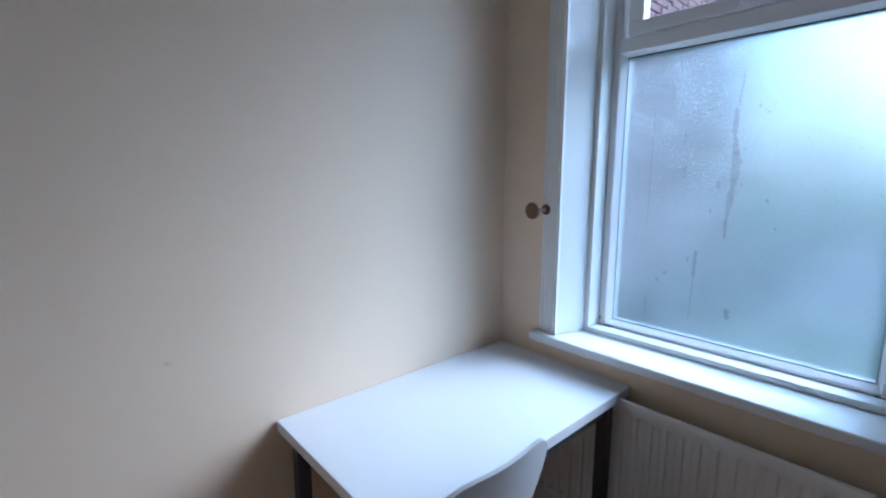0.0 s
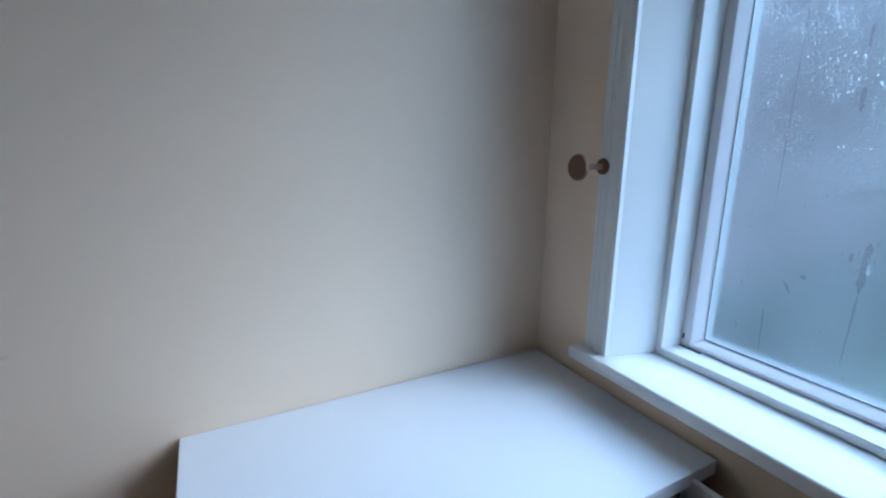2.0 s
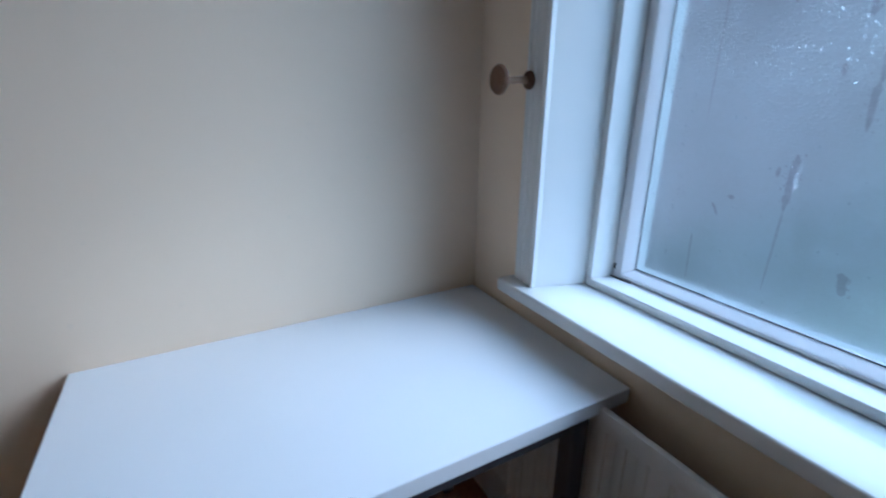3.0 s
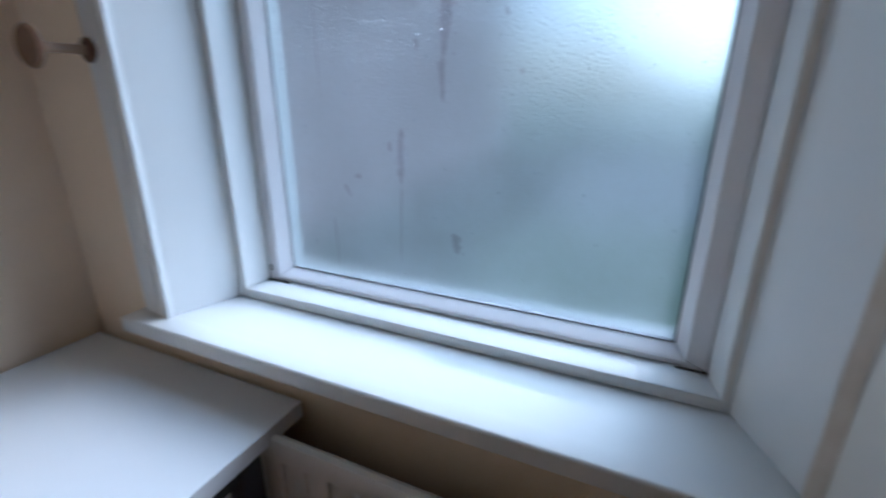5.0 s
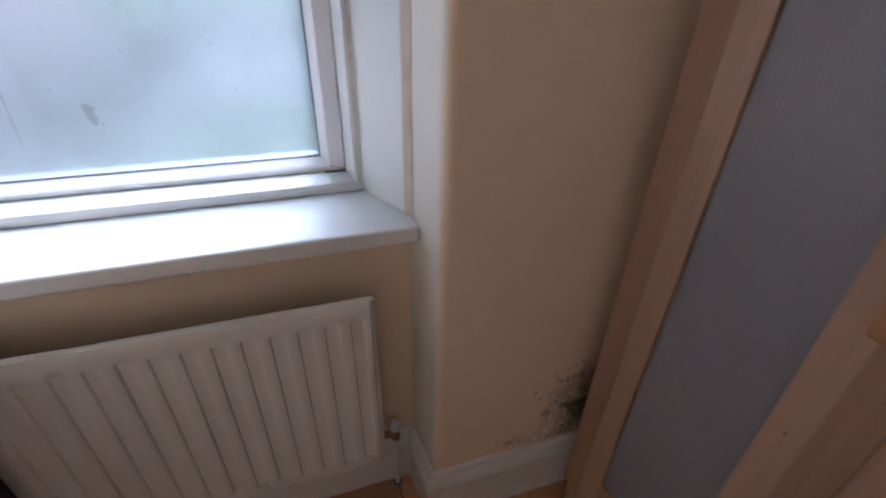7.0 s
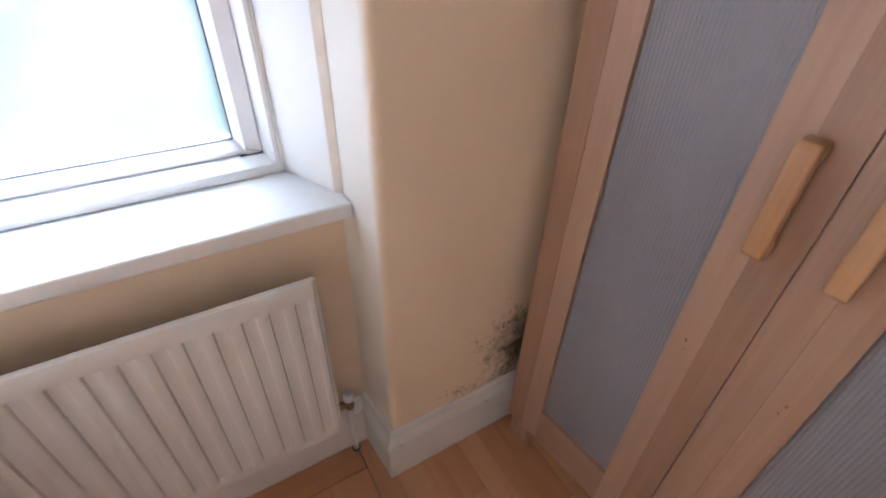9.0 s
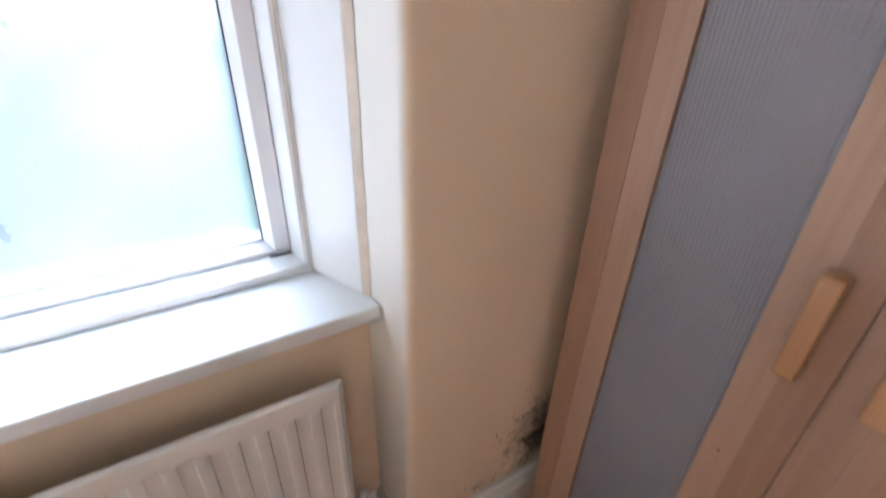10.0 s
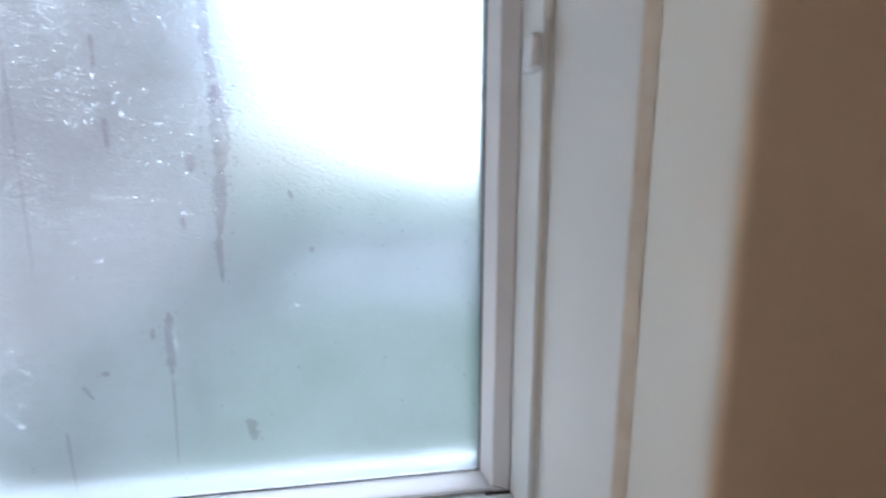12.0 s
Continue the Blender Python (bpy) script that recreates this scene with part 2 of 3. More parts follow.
LINING = painted("creased_white_gloss_paint", (0.82, 0.82, 0.80), (0.78, 0.78, 0.765), 0.32, 2.0, 11.0, 0.55)
CAULK = painted("aged_caulk", (0.66, 0.57, 0.46), (0.74, 0.66, 0.56), 0.6, 20.0)
BRASS = Nodes("tarnished_brass", rough=0.38, metal=1.0, Base_Color=(0.32, 0.24, 0.14, 1)).mat
STEEL = Nodes("brushed_steel", rough=0.32, metal=1.0, Base_Color=(0.62, 0.62, 0.63, 1)).mat
BEADS, DROP_SHINE = water_beads(), drop_shine_water()
FOGGED, CLEAR, WET = fogged_glass(), clear_glass(), drip_water()
GRASS = outdoor("rough_lawn", (0.022, 0.072, 0.012), (0.045, 0.108, 0.022), 3.0)
BRICK = outdoor("red_brick", (0.19, 0.104, 0.10), (0.26, 0.15, 0.142), 6.0)
MORTAR = outdoor("lime_mortar", (0.24, 0.22, 0.215), (0.32, 0.295, 0.285), 9.0)
SLATE = outdoor("grey_slate", (0.10, 0.10, 0.12), (0.16, 0.16, 0.18), 5.0, 0.6)
CONCRETE = outdoor("weathered_concrete", (0.15, 0.155, 0.155), (0.21, 0.215, 0.21), 1.5)
HEDGE = outdoor("privet_leaves", (0.035, 0.095, 0.022), (0.07, 0.15, 0.04), 20.0)


# ---- mesh helpers ----
def mesh_object(name, bm, material, smooth=False):
    bmesh.ops.recalc_face_normals(bm, faces=bm.faces)
    data = bpy.data.meshes.new(name)
    bm.to_mesh(data)
    bm.free()
    data.materials.append(material)
    if smooth:
        for p in data.polygons:
            p.use_smooth = True
        data.set_sharp_from_angle(angle=radians(40))
    return new(name, data)


def part(name, bm, material, parent, label="", smooth=False):
    ob = mesh_object(name, bm, material, smooth)
    ob.parent = parent
    ob.matrix_parent_inverse = parent.matrix_world.inverted() if parent.type != "EMPTY" else Matrix.Translation(-parent.location)
    return tagged(ob, label)


def thing(name, x, y, z, label, category, group="", kind=""):
    ob = new(name)
    ob.empty_display_size = 0.05
    ob.location = (x, y, z)
    return tagged(ob, label, category, group, kind)


def structure(name, bm, material, label, category, smooth=False):
    return tagged(mesh_object(name, bm, material, smooth), label, category, kind="structure")


def bevelled(bm, width, segments=2, angle=30.0):
    edges = [e for e in bm.edges if len(e.link_faces) == 2 and e.calc_face_angle(0.0) > radians(angle)]
    if width and edges:
        bmesh.ops.bevel(bm, geom=edges, offset=width, segments=segments, profile=0.5, affect="EDGES", clamp_overlap=True)
    return bm


def box(lo, hi, bevel=0.0, segments=2, bm=None):
    fresh = bm is None
    bm = bmesh.new() if fresh else bm
    size = [b - a for a, b in zip(lo, hi)]
    middle = [(a + b) / 2 for a, b in zip(lo, hi)]
    bmesh.ops.create_cube(bm, size=1.0, matrix=Matrix.LocRotScale(middle, None, size))
    return bevelled(bm, bevel, segments) if fresh else bm


def prism(outline, lo, hi, axis=2, bevel=0.0, segments=2):
    """A closed outline pushed from lo to hi along an axis; its two numbers are the other axes in order."""
    bm = bmesh.new()

    def at(p, h):
        c = list(p)
        c.insert(axis, h)
        return bm.verts.new(c)

    a, b = [at(p, lo) for p in outline], [at(p, hi) for p in outline]
    bm.faces.new(a)
    bm.faces.new(b)
    for i in range(len(a)):
        j = (i + 1) % len(a)
        bm.faces.new((a[i], a[j], b[j], b[i]))
    bmesh.ops.recalc_face_normals(bm, faces=bm.faces)
    return bevelled(bm, bevel, segments)


def lathe(profile, matrix, steps=28):
    """A turned shape: (radius, height) pairs round the z axis, then placed by a matrix."""
    bm = bmesh.new()
    rings = []
    for r, h in profile:
        rings.append([bm.verts.new(matrix @ Vector((r * math.cos(2 * math.pi * i / steps), r * math.sin(2 * math.pi * i / steps), h))) for i in range(steps)])
    for a, b in zip(rings, rings[1:]):
        for i in range(steps):
            j = (i + 1) % steps
            bm.faces.new((a[i], a[j], b[j], b[i]))
    bm.faces.new(rings[0])
    bm.faces.new(rings[-1])
    return bm


def sheet(rows, thickness=0.0):
    """A grid of points as one skin, thickened along y or along its normals."""
    bm = bmesh.new()
    grid = [[bm.verts.new(p) for p in row] for row in rows]
    for a, b in zip(grid, grid[1:]):
        for i in range(len(a) - 1):
            bm.faces.new((a[i], a[i + 1], b[i + 1], b[i]))
    if thickness:
        bmesh.ops.recalc_face_normals(bm, faces=bm.faces)
        bmesh.ops.solidify(bm, geom=bm.faces[:], thickness=thickness)
    return bm


def tube(points, radius, steps=10):
    """A round bar along a line of points."""
    bm = bmesh.new()
    pts = [Vector(p) for p in points]
    rings = []
    for i, p in enumerate(pts):
        d = (pts[min(i + 1, len(pts) - 1)] - pts[max(i - 1, 0)]).normalized()
        q = d.to_track_quat("Z", "Y")
        rings.append([bm.verts.new(p + q @ Vector((radius * math.cos(2 * math.pi * k / steps), radius * math.sin(2 * math.pi * k / steps), 0))) for k in range(steps)])
    for a, b in zip(rings, rings[1:]):
        for k in range(steps):
            j = (k + 1) % steps
            bm.faces.new((a[k], a[j], b[j], b[k]))
    bm.faces.new(rings[0])
    bm.faces.new(rings[-1])
    return bm


# ---- the room's numbers ----
BACK, RIGHT, TOP = -2.20, 2.25, 2.48      # wall behind, wall behind the wardrobe, ceiling
OUT = 0.32                                # outer face of the window wall
SILL = 0.840
LEDGE = 0.862
HEAD = 2.36
PIER_X, PIER_Y = 1.372, -0.145
HOUSE_END = 5.6                           # far corner of the neighbouring house

# ---- walls, floor, ceiling ----
floor_base = structure("floor", box((-0.12, BACK - 0.12, -0.12), (RIGHT + 0.12, OUT, -0.010)), GRIME,
                       "beech laminate floor of narrow orange-brown strips", "floor")
structure("ceiling", box((-0.12, BACK - 0.12, TOP), (RIGHT + 0.12, OUT, TOP + 0.15)), CEILING, "plain white painted ceiling", "ceiling")
structure("wall_left", box((-0.12, BACK, -0.010), (0.0, OUT, TOP)), WALL, "plain cream emulsion wall beside the desk", "wall")
structure("wall_right", box((RIGHT, BACK, -0.010), (RIGHT + 0.12, OUT, TOP)), WALL, "plain cream emulsion wall behind the wardrobe", "wall")
# Back wall is out of view; its distance is tuned for bounced light.
structure("wall_back", box((-0.12, BACK - 0.12, -0.010), (RIGHT + 0.12, BACK, TOP)), WALL, "plain cream emulsion wall", "wall")
structure("wall_window_left", box((0.0, 0.0, -0.010), (0.290, OUT, TOP)), WALL, "narrow strip of cream wall beside the window", "wall")
structure("wall_below_window", box((0.290, 0.0, -0.010), (1.358, OUT, SILL - 0.036)), WALL, "cream wall under the window behind the radiator", "wall")
structure("wall_above_window", box((0.290, 0.0, HEAD + 0.03), (1.358, OUT, TOP)), WALL, "cream wall over the window", "wall")
corner = [(PIER_X + 0.019 - 0.020 * math.cos(a), PIER_Y + 0.019 - 0.020 * math.sin(a)) for a in [math.pi / 2 * i / 6 for i in range(7)]]
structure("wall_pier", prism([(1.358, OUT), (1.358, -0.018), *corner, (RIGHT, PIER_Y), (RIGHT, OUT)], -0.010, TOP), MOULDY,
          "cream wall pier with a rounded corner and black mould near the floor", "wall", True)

# ---- window trim ----
arch = [(0.214, 0.0), (0.214, -0.012), (0.218, -0.016), (0.228, -0.017), (0.2305, -0.0152), (0.235, -0.0155), (0.238, -0.018), (0.248, -0.019),
        (0.2505, -0.0170), (0.255, -0.0172), (0.258, -0.020), (0.284, -0.022), (0.288, -0.019), (0.291, -0.024), (0.298, -0.023), (0.299, -0.010), (0.290, 0.0)]
structure("architrave", prism(arch, SILL, HEAD + 0.06), GLOSS, "white gloss moulded window architrave", "trim", True)
structure("window_reveal_left", prism([(0.2905, 0.001), (0.2985, -0.012), (0.3425, 0.1215), (0.3425, 0.20), (0.2905, 0.20)], SILL, HEAD + 0.03, bevel=0.0012), LINING,
          "white gloss splayed window lining board", "trim")
structure("window_reveal_right", prism([(1.3575, -0.006), (1.3445, -0.006), (1.2865, 0.1215), (1.2865, 0.20), (1.3575, 0.20)], SILL, HEAD + 0.03, bevel=0.0012), LINING,
          "white gloss splayed window lining board with a cracked joint", "trim")
structure("window_reveal_head", box((0.3435, 0.0, HEAD), (1.2855, 0.20, HEAD + 0.03), 0.001), GLOSS, "white gloss window head lining", "trim")
structure("caulk_joint", prism([(1.2785, 0.1186), (1.2801, 0.1180), (1.2817, 0.1186), (1.2800, 0.1206)], LEDGE, HEAD), CAULK, "brown caulked line beside the stop bead", "trim")
structure("caulk_joint", prism([(1.3450, -0.0065), (1.3450, -0.0095), (1.3572, -0.0225), (1.3590, -0.0185), (1.3590, -0.0065)], SILL, HEAD + 0.03), CAULK,
          "cream caulked joint between lining and wall", "trim")
sill = prism([(0.198, -0.060), (1.3605, -0.060), (1.3575, -0.021), (1.3565, 0.0), (1.3565, 0.135), (0.293, 0.135), (0.293, -0.003), (0.198, -0.003)], SILL - 0.034, SILL, bevel=0.006, segments=3)
structure("window_sill", sill, GLOSS, "white gloss window sill with a rounded nose", "window sill", True)
structure("sill_step", prism([(0.3430, 0.1175), (1.2860, 0.1175), (1.2860, 0.20), (0.3430, 0.20)], SILL + 0.0005, LEDGE, bevel=0.003), GLOSS,
          "raised white ledge at the foot of the window frame", "trim", True)
# stop beads: a narrow face towards the room with a rounded arris, and a cheek that runs back to the frame
left_stop = [(0.3430, 0.1195), (0.3570, 0.1180), (0.3596, 0.1188), (0.3606, 0.1212), (0.3700, 0.1820), (0.3700, 0.2000), (0.3430, 0.2000)]
right_stop = [(1.2860, 0.1195), (1.2815, 0.1182), (1.2800, 0.1205), (1.2785, 0.1182), (1.2735, 0.1180), (1.2712, 0.1190), (1.2704, 0.1212), (1.2612, 0.1820), (1.2612, 0.2000), (1.2860, 0.2000)]
for outline in (left_stop, right_stop):
    structure("window_stop", prism(outline, LEDGE, HEAD), GLOSS, "white painted stop bead between lining and window frame", "trim", True)

# ---- window ----
window = thing("window_1", 0.81, 0.19, LEDGE, "white plastic double-glazed window fogged with condensation", "window", kind="structure")
WL, WR, FB = 0.3705, 1.2607, LEDGE + 0.0005      # outer sides and foot of the frame
GL, GR, GB, GT = 0.413, 1.212, 0.888, 1.907    # sight size of the large pane


def rail(lo, hi, flip):
    """Profile of a frame member across (position, y): flat face, then a sloped glazing bead towards the pane."""
    a = [(lo, 0.250), (lo, 0.186), (lo + 0.004, 0.182), (hi - 0.016, 0.182), (hi - 0.012, 0.187), (hi - 0.003, 0.212), (hi, 0.216), (hi, 0.250)]
    return [((lo + hi) - p, q) for p, q in a] if flip else a


part("jamb", prism(rail(WL, GL, False), FB, HEAD - 0.001), UPVC, window, smooth=True)
part("jamb", prism(rail(GR, WR, True), FB, HEAD - 0.001), UPVC, window, smooth=True)


def crossrail(zlo, zhi, up, down):
    """A level frame member with beads above and below, between the jambs; (y, z) outline."""
    o = [(0.250, zlo)]
    o += [(0.216, zlo), (0.212, zlo + 0.003), (0.188, zlo + 0.011), (0.1835, zlo + 0.015)] if down else [(0.187, zlo), (0.1835, zlo + 0.004)]
    o += [(0.1835, zhi - 0.015), (0.188, zhi - 0.011), (0.212, zhi - 0.003), (0.216, zhi)] if up else [(0.1835, zhi - 0.004), (0.187, zhi)]
    o += [(0.250, zhi)]
    return prism(o, GL - 0.030, GR + 0.030, axis=0)


part("bottom_rail", crossrail(FB + 0.0005, GB, True, False), UPVC, window, smooth=True)
part("transom", crossrail(GT, 1.974, False, True), UPVC, window, smooth=True)
part("head_rail", crossrail(2.315, HEAD - 0.002, False, True), UPVC, window, smooth=True)
pane = part("pane", box((GL - 0.006, 0.218, GB - 0.006), (GR + 0.006, 0.224, GT + 0.006)), FOGGED, window, "fogged glass with runs of condensation")
pane.visible_shadow = False
gasket = bmesh.new()
for lo, hi in (((GL - 0.001, 0.2145, GB - 0.002), (GR + 0.001, 0.2175, GB + 0.0012)), ((GL - 0.001, 0.2145, GT - 0.003), (GR + 0.001, 0.2175, GT + 0.001)),
               ((GL - 0.001, 0.2155, GB), (GL + 0.0010, 0.2175, GT)), ((GR - 0.0014, 0.2150, GB), (GR + 0.001, 0.2175, GT))):
    box(lo, hi, bm=gasket)
part("gasket", gasket, DARK, window, "thin black glazing seal")
sash = part("fanlight_sash", box((GL + 0.011, 0.176, 1.976), (GR - 0.011, 0.226, 2.021), 0.004), UPVC, window, "opening top light frame")
part("sash_stile", box((GL + 0.011, 0.176, 2.022), (GL + 0.066, 0.226, 2.268), 0.005), UPVC, sash)
part("sash_stile", box((GR - 0.066, 0.176, 2.022), (GR - 0.011, 0.226, 2.268), 0.005), UPVC, sash)
part("sash_rail", box((GL + 0.011, 0.176, 2.269), (GR - 0.011, 0.226, 2.313), 0.005), UPVC, sash)
fan_pane = part("fanlight_pane", box((GL + 0.062, 0.200, 2.017), (GR - 0.062, 0.205, 2.272)), CLEAR, window, "clear glass pane")
fan_pane.visible_shadow = False
handle_plate = part("handle_plate", box((0.775, 0.166, 1.981), (0.815, 0.1755, 2.009), 0.003), UPVC, window, "white window handle")
part("lever", prism([(0.786, 1.988), (0.808, 1.986), (0.905, 1.990), (0.912, 1.995), (0.905, 2.002), (0.808, 2.004), (0.786, 2.002)], 0.146, 0.160, axis=1, bevel=0.004), UPVC, handle_plate, smooth=True)
part("lever_neck", box((0.788, 0.158, 1.988), (0.804, 0.168, 2.002), 0.003), UPVC, handle_plate)
part("drain_slot", box((0.3735, 0.1805, 0.884), (0.3790, 0.1850, 0.899), 0.001), GRIME, window)
part("mitre_joint", prism([(WR - 0.002, FB + 0.001), (WR - 0.0005, FB + 0.001), (GR + 0.0165, GB - 0.011), (GR + 0.0150, GB - 0.011)], 0.1812, 0.1822, axis=1), GRIME, window)
catch = thing("window_catch", 1.268, 0.14, 1.60, "small white plastic catch on the window bead", "window catch")
part("catch_body", box((1.2500, 0.108, 1.570), (1.2685, 0.150, 1.620), 0.0075, 4), UPVC, catch)
part("catch_foot", box((1.2580, 0.152, 1.578), (1.2662, 0.166, 1.612), 0.002), UPVC, catch)


def wet_run(x, z_top, z_low, wide, narrow, lean, seed):
    """A ragged run where water has washed the fog away: a thin film that breaks into blotches at its edges."""
    rng = random.Random(seed)
    bm = bmesh.new()

    def blotch(cx, cz, rx, rz):
        n = 9
        ring = [2 * math.pi * i / n for i in range(n)]
        rim = [bm.verts.new((cx + rx * math.cos(a) * rng.uniform(0.6, 1.25), 0.2172, cz + rz * math.sin(a) * rng.uniform(0.6, 1.25))) for a in ring]
        top = bm.verts.new((cx, 0.2166, cz))
        for i in range(n):
            bm.faces.new((top, rim[i], rim[(i + 1) % n]))

    count = max(4, int((z_top - z_low) / 0.0045))
    rows, sway, swell = [], 0.0, 1.0
    for i in range(count + 1):
        f = i / count
        sway = 0.85 * sway + rng.uniform(-0.12, 0.12)
        swell = 0.7 * swell + 0.3 * rng.uniform(0.55, 1.35)
        w = (wide + (narrow - wide) * f) * swell * min(1.0, 0.25 + 6.0 * f, 0.2 + 5.0 * (1.0 - f))
        cx, z = x + lean * f + sway * w, z_top + (z_low - z_top) * f
        rows.append([(cx - w * rng.uniform(0.75, 1.15), z), (cx, z), (cx + w * rng.uniform(0.75, 1.15), z)])
    grid = [[bm.verts.new((px, 0.2170 if k == 1 else 0.2174, pz)) for k, (px, pz) in enumerate(row)] for row in rows]
    for above, below in zip(grid, grid[1:]):
        for k in range(2):
            bm.faces.new((above[k], above[k + 1], below[k + 1], below[k]))
    if wide > 0.004:
        for _ in range(count // 2):
            f = rng.random()
            blotch(x + lean * f + rng.choice((-1, 1)) * wide * rng.uniform(1.2, 1.8), z_top + (z_low - z_top) * f, wide * rng.uniform(0.08, 0.22), rng.uniform(0.001, 0.0035))
    ob = part("wet_run", bm, WET, window, "clear run in the condensation")
    ob.visible_shadow = False


for i, args in enumerate(((0.790, 1.690, 1.595, 0.008, 0.009, 0.002), (0.794, 1.60, 1.53, 0.006, 0.012, 0.006), (0.803, 1.555, 1.425, 0.018, 0.012, -0.003), (0.800, 1.43, 1.33, 0.011, 0.007, -0.008),
                          (0.791, 1.33, 1.255, 0.007, 0.004, 0.0), (0.804, 1.80, 1.69, 0.003, 0.004, -0.008), (0.757, 1.455, 1.425, 0.006, 0.006, 0.0), (0.646, 1.505, 1.46, 0.006, 0.004, 0.0),
                          (0.706, 1.210, 1.105, 0.008, 0.006, -0.002), (0.681, 1.185, 1.165, 0.005, 0.004, 0.0), (0.704, 1.105, 0.945, 0.002, 0.0015, -0.004), (0.607, 1.118, 1.108, 0.006, 0.005, 0.0),
                          (0.571, 1.095, 1.07, 0.004, 0.004, 0.014), (0.816, 1.020, 0.980, 0.008, 0.010, 0.006), (0.526, 1.72, 1.26, 0.0016, 0.0012, 0.0), (0.540, 1.02, 0.91, 0.0018, 0.0012, 0.004),
                          (0.854, 1.693, 1.683, 0.005, 0.004, 0.0), (0.878, 1.672, 1.663, 0.005, 0.004, 0.0), (0.640, 1.62, 1.57, 0.003, 0.002, 0.0), (0.74, 1.36, 1.34, 0.004, 0.003, 0.0),
                          (0.90, 1.40, 1.385, 0.004, 0.003, 0.002), (0.93, 1.31, 1.30, 0.004, 0.003, 0.0))):
    wet_run(*args, 40 + i)


def droplets(count, seed):
    """Beads of condensation on the inner face, thickest towards the upper side by the brick wall."""
    rng = random.Random(seed)
    bm = bmesh.new()
    made = 0
    while made < count:
        x, z = rng.uniform(GL + 0.01, GR - 0.01), rng.uniform(GB + 0.02, GT - 0.02)
        thick = max(0.0, min(1.0, (z - 1.25) / 0.5)) * max(0.15, 1.0 - (x - GL) / 0.55)
        edge = max(0.0, 1 - abs(x - GL - 0.072 - 0.012 * noise.noise(Vector((0.0, z * 14, 5.0)))) / 0.014) * 0.12
        patch = max(0.0, noise.noise(Vector((x * 9, z * 9, 2.0))) + 0.25)
        if rng.random() > thick * patch * 1.6 + edge * 0.5 + 0.004:
            continue
        made += 1
        r = 0.0006 + 0.0016 * rng.random() ** 2.0
        h = r * 0.5
        k = rng.uniform(0.9, 1.9)
        top = bm.verts.new((x, 0.2178 - h, z))
        mid = [bm.verts.new((x + r * 0.65 * math.cos(a), 0.2178 - h * 0.75, z + r * 0.65 * k * math.sin(a))) for a in [math.pi / 4 * i for i in range(8)]]
        rim = [bm.verts.new((x + r * math.cos(a), 0.2178, z + r * k * math.sin(a))) for a in [math.pi / 4 * i for i in range(8)]]
        for i in range(8):
            j = (i + 1) % 8
            bm.faces.new((top, mid[i], mid[j]))
            bm.faces.new((mid[i], rim[i], rim[j], mid[j]))
    ob = part("condensation", bm, BEADS, window, "beads of condensation", True)
    ob.visible_shadow = False
    tagged(ob, kind="stuff")


droplets(4600, 21)


def bead_cluster(name, label, spots, material):
    """Flattened drops of water on the inner face of the pane: (x, z, half width, half height)."""
    bm = bmesh.new()
    for x, z, rx, rz in spots:
        top = bm.verts.new((x, 0.2178 - 0.5 * min(rx, rz), z))
        rim = [bm.verts.new((x + rx * math.cos(a), 0.2178, z + rz * math.sin(a))) for a in [math.pi / 4 * i for i in range(8)]]
        for i in range(8):
            bm.faces.new((top, rim[i], rim[(i + 1) % 8]))
    ob = part(name, bm, material, window, label, True)
    ob.visible_shadow = False
    tagged(ob, kind="stuff")


rng = random.Random(77)
border = []
for i in range(150):
    z = GB + 0.03 + 0.62 * rng.random()
    x = GL + 0.070 + 0.012 * noise.noise(Vector((0.0, z * 14, 5.0))) + rng.gauss(0.0, 0.008)
    size = 0.0004 + 0.0009 * rng.random() ** 2
    border.append((x, z, size, size * rng.uniform(1.0, 2.2)))
bead_cluster("condensation", "white beads near the edge of the pane", border, DROP_SHINE)
splash = [(0.711 + rng.gauss(0, 0.0025), rng.uniform(1.145, 1.19), rng.uniform(0.0006, 0.0016), rng.uniform(0.001, 0.0024)) for _ in range(14)]
splash += [(0.902 + rng.gauss(0, 0.0015), 1.212 + rng.gauss(0, 0.002), 0.0012, 0.0016) for _ in range(4)]
bead_cluster("condensation", "bright drops above a run of water", splash, DROP_SHINE)
# Added milky strip: the wet seal's shine is put into its bright material.
shine_mesh = bmesh.new()
ends = [(0.60 + 0.0302 * i, 0.0008 + 0.0026 * min(1.0, i / 9.0) * rng.uniform(0.6, 1.0)) for i in range(21)]
lower, upper = [shine_mesh.verts.new((x, 0.2140, GB + 0.0012)) for x, h in ends], [shine_mesh.verts.new((x, 0.2168, GB + 0.0012 + h)) for x, h in ends]
for i in range(20):
    shine_mesh.faces.new((lower[i], lower[i + 1], upper[i + 1], upper[i]))
shine_strip = part("seal_shine", shine_mesh, DROP_SHINE, window, "milky strip for the shine on the wet seal at the foot of the pane", True)
shine_strip.visible_shadow = False


structure("outer_sill", prism([(0.251, 0.78), (0.251, 0.862), (0.335, 0.850), (0.340, 0.842), (0.340, 0.78)], 0.30, 1.35, axis=0), GLOSS, "white painted outer window sill", "window sill")
for lo, hi in (((0.3705, 0.176, LEDGE), (0.430, 0.1818, LEDGE + 0.0016)), ((1.215, 0.177, LEDGE), (1.2605, 0.1818, LEDGE + 0.0018))):
    structure("grime_joint", box(lo, hi), GRIME, "dark grime in the joint at the foot of the frame", "grime")

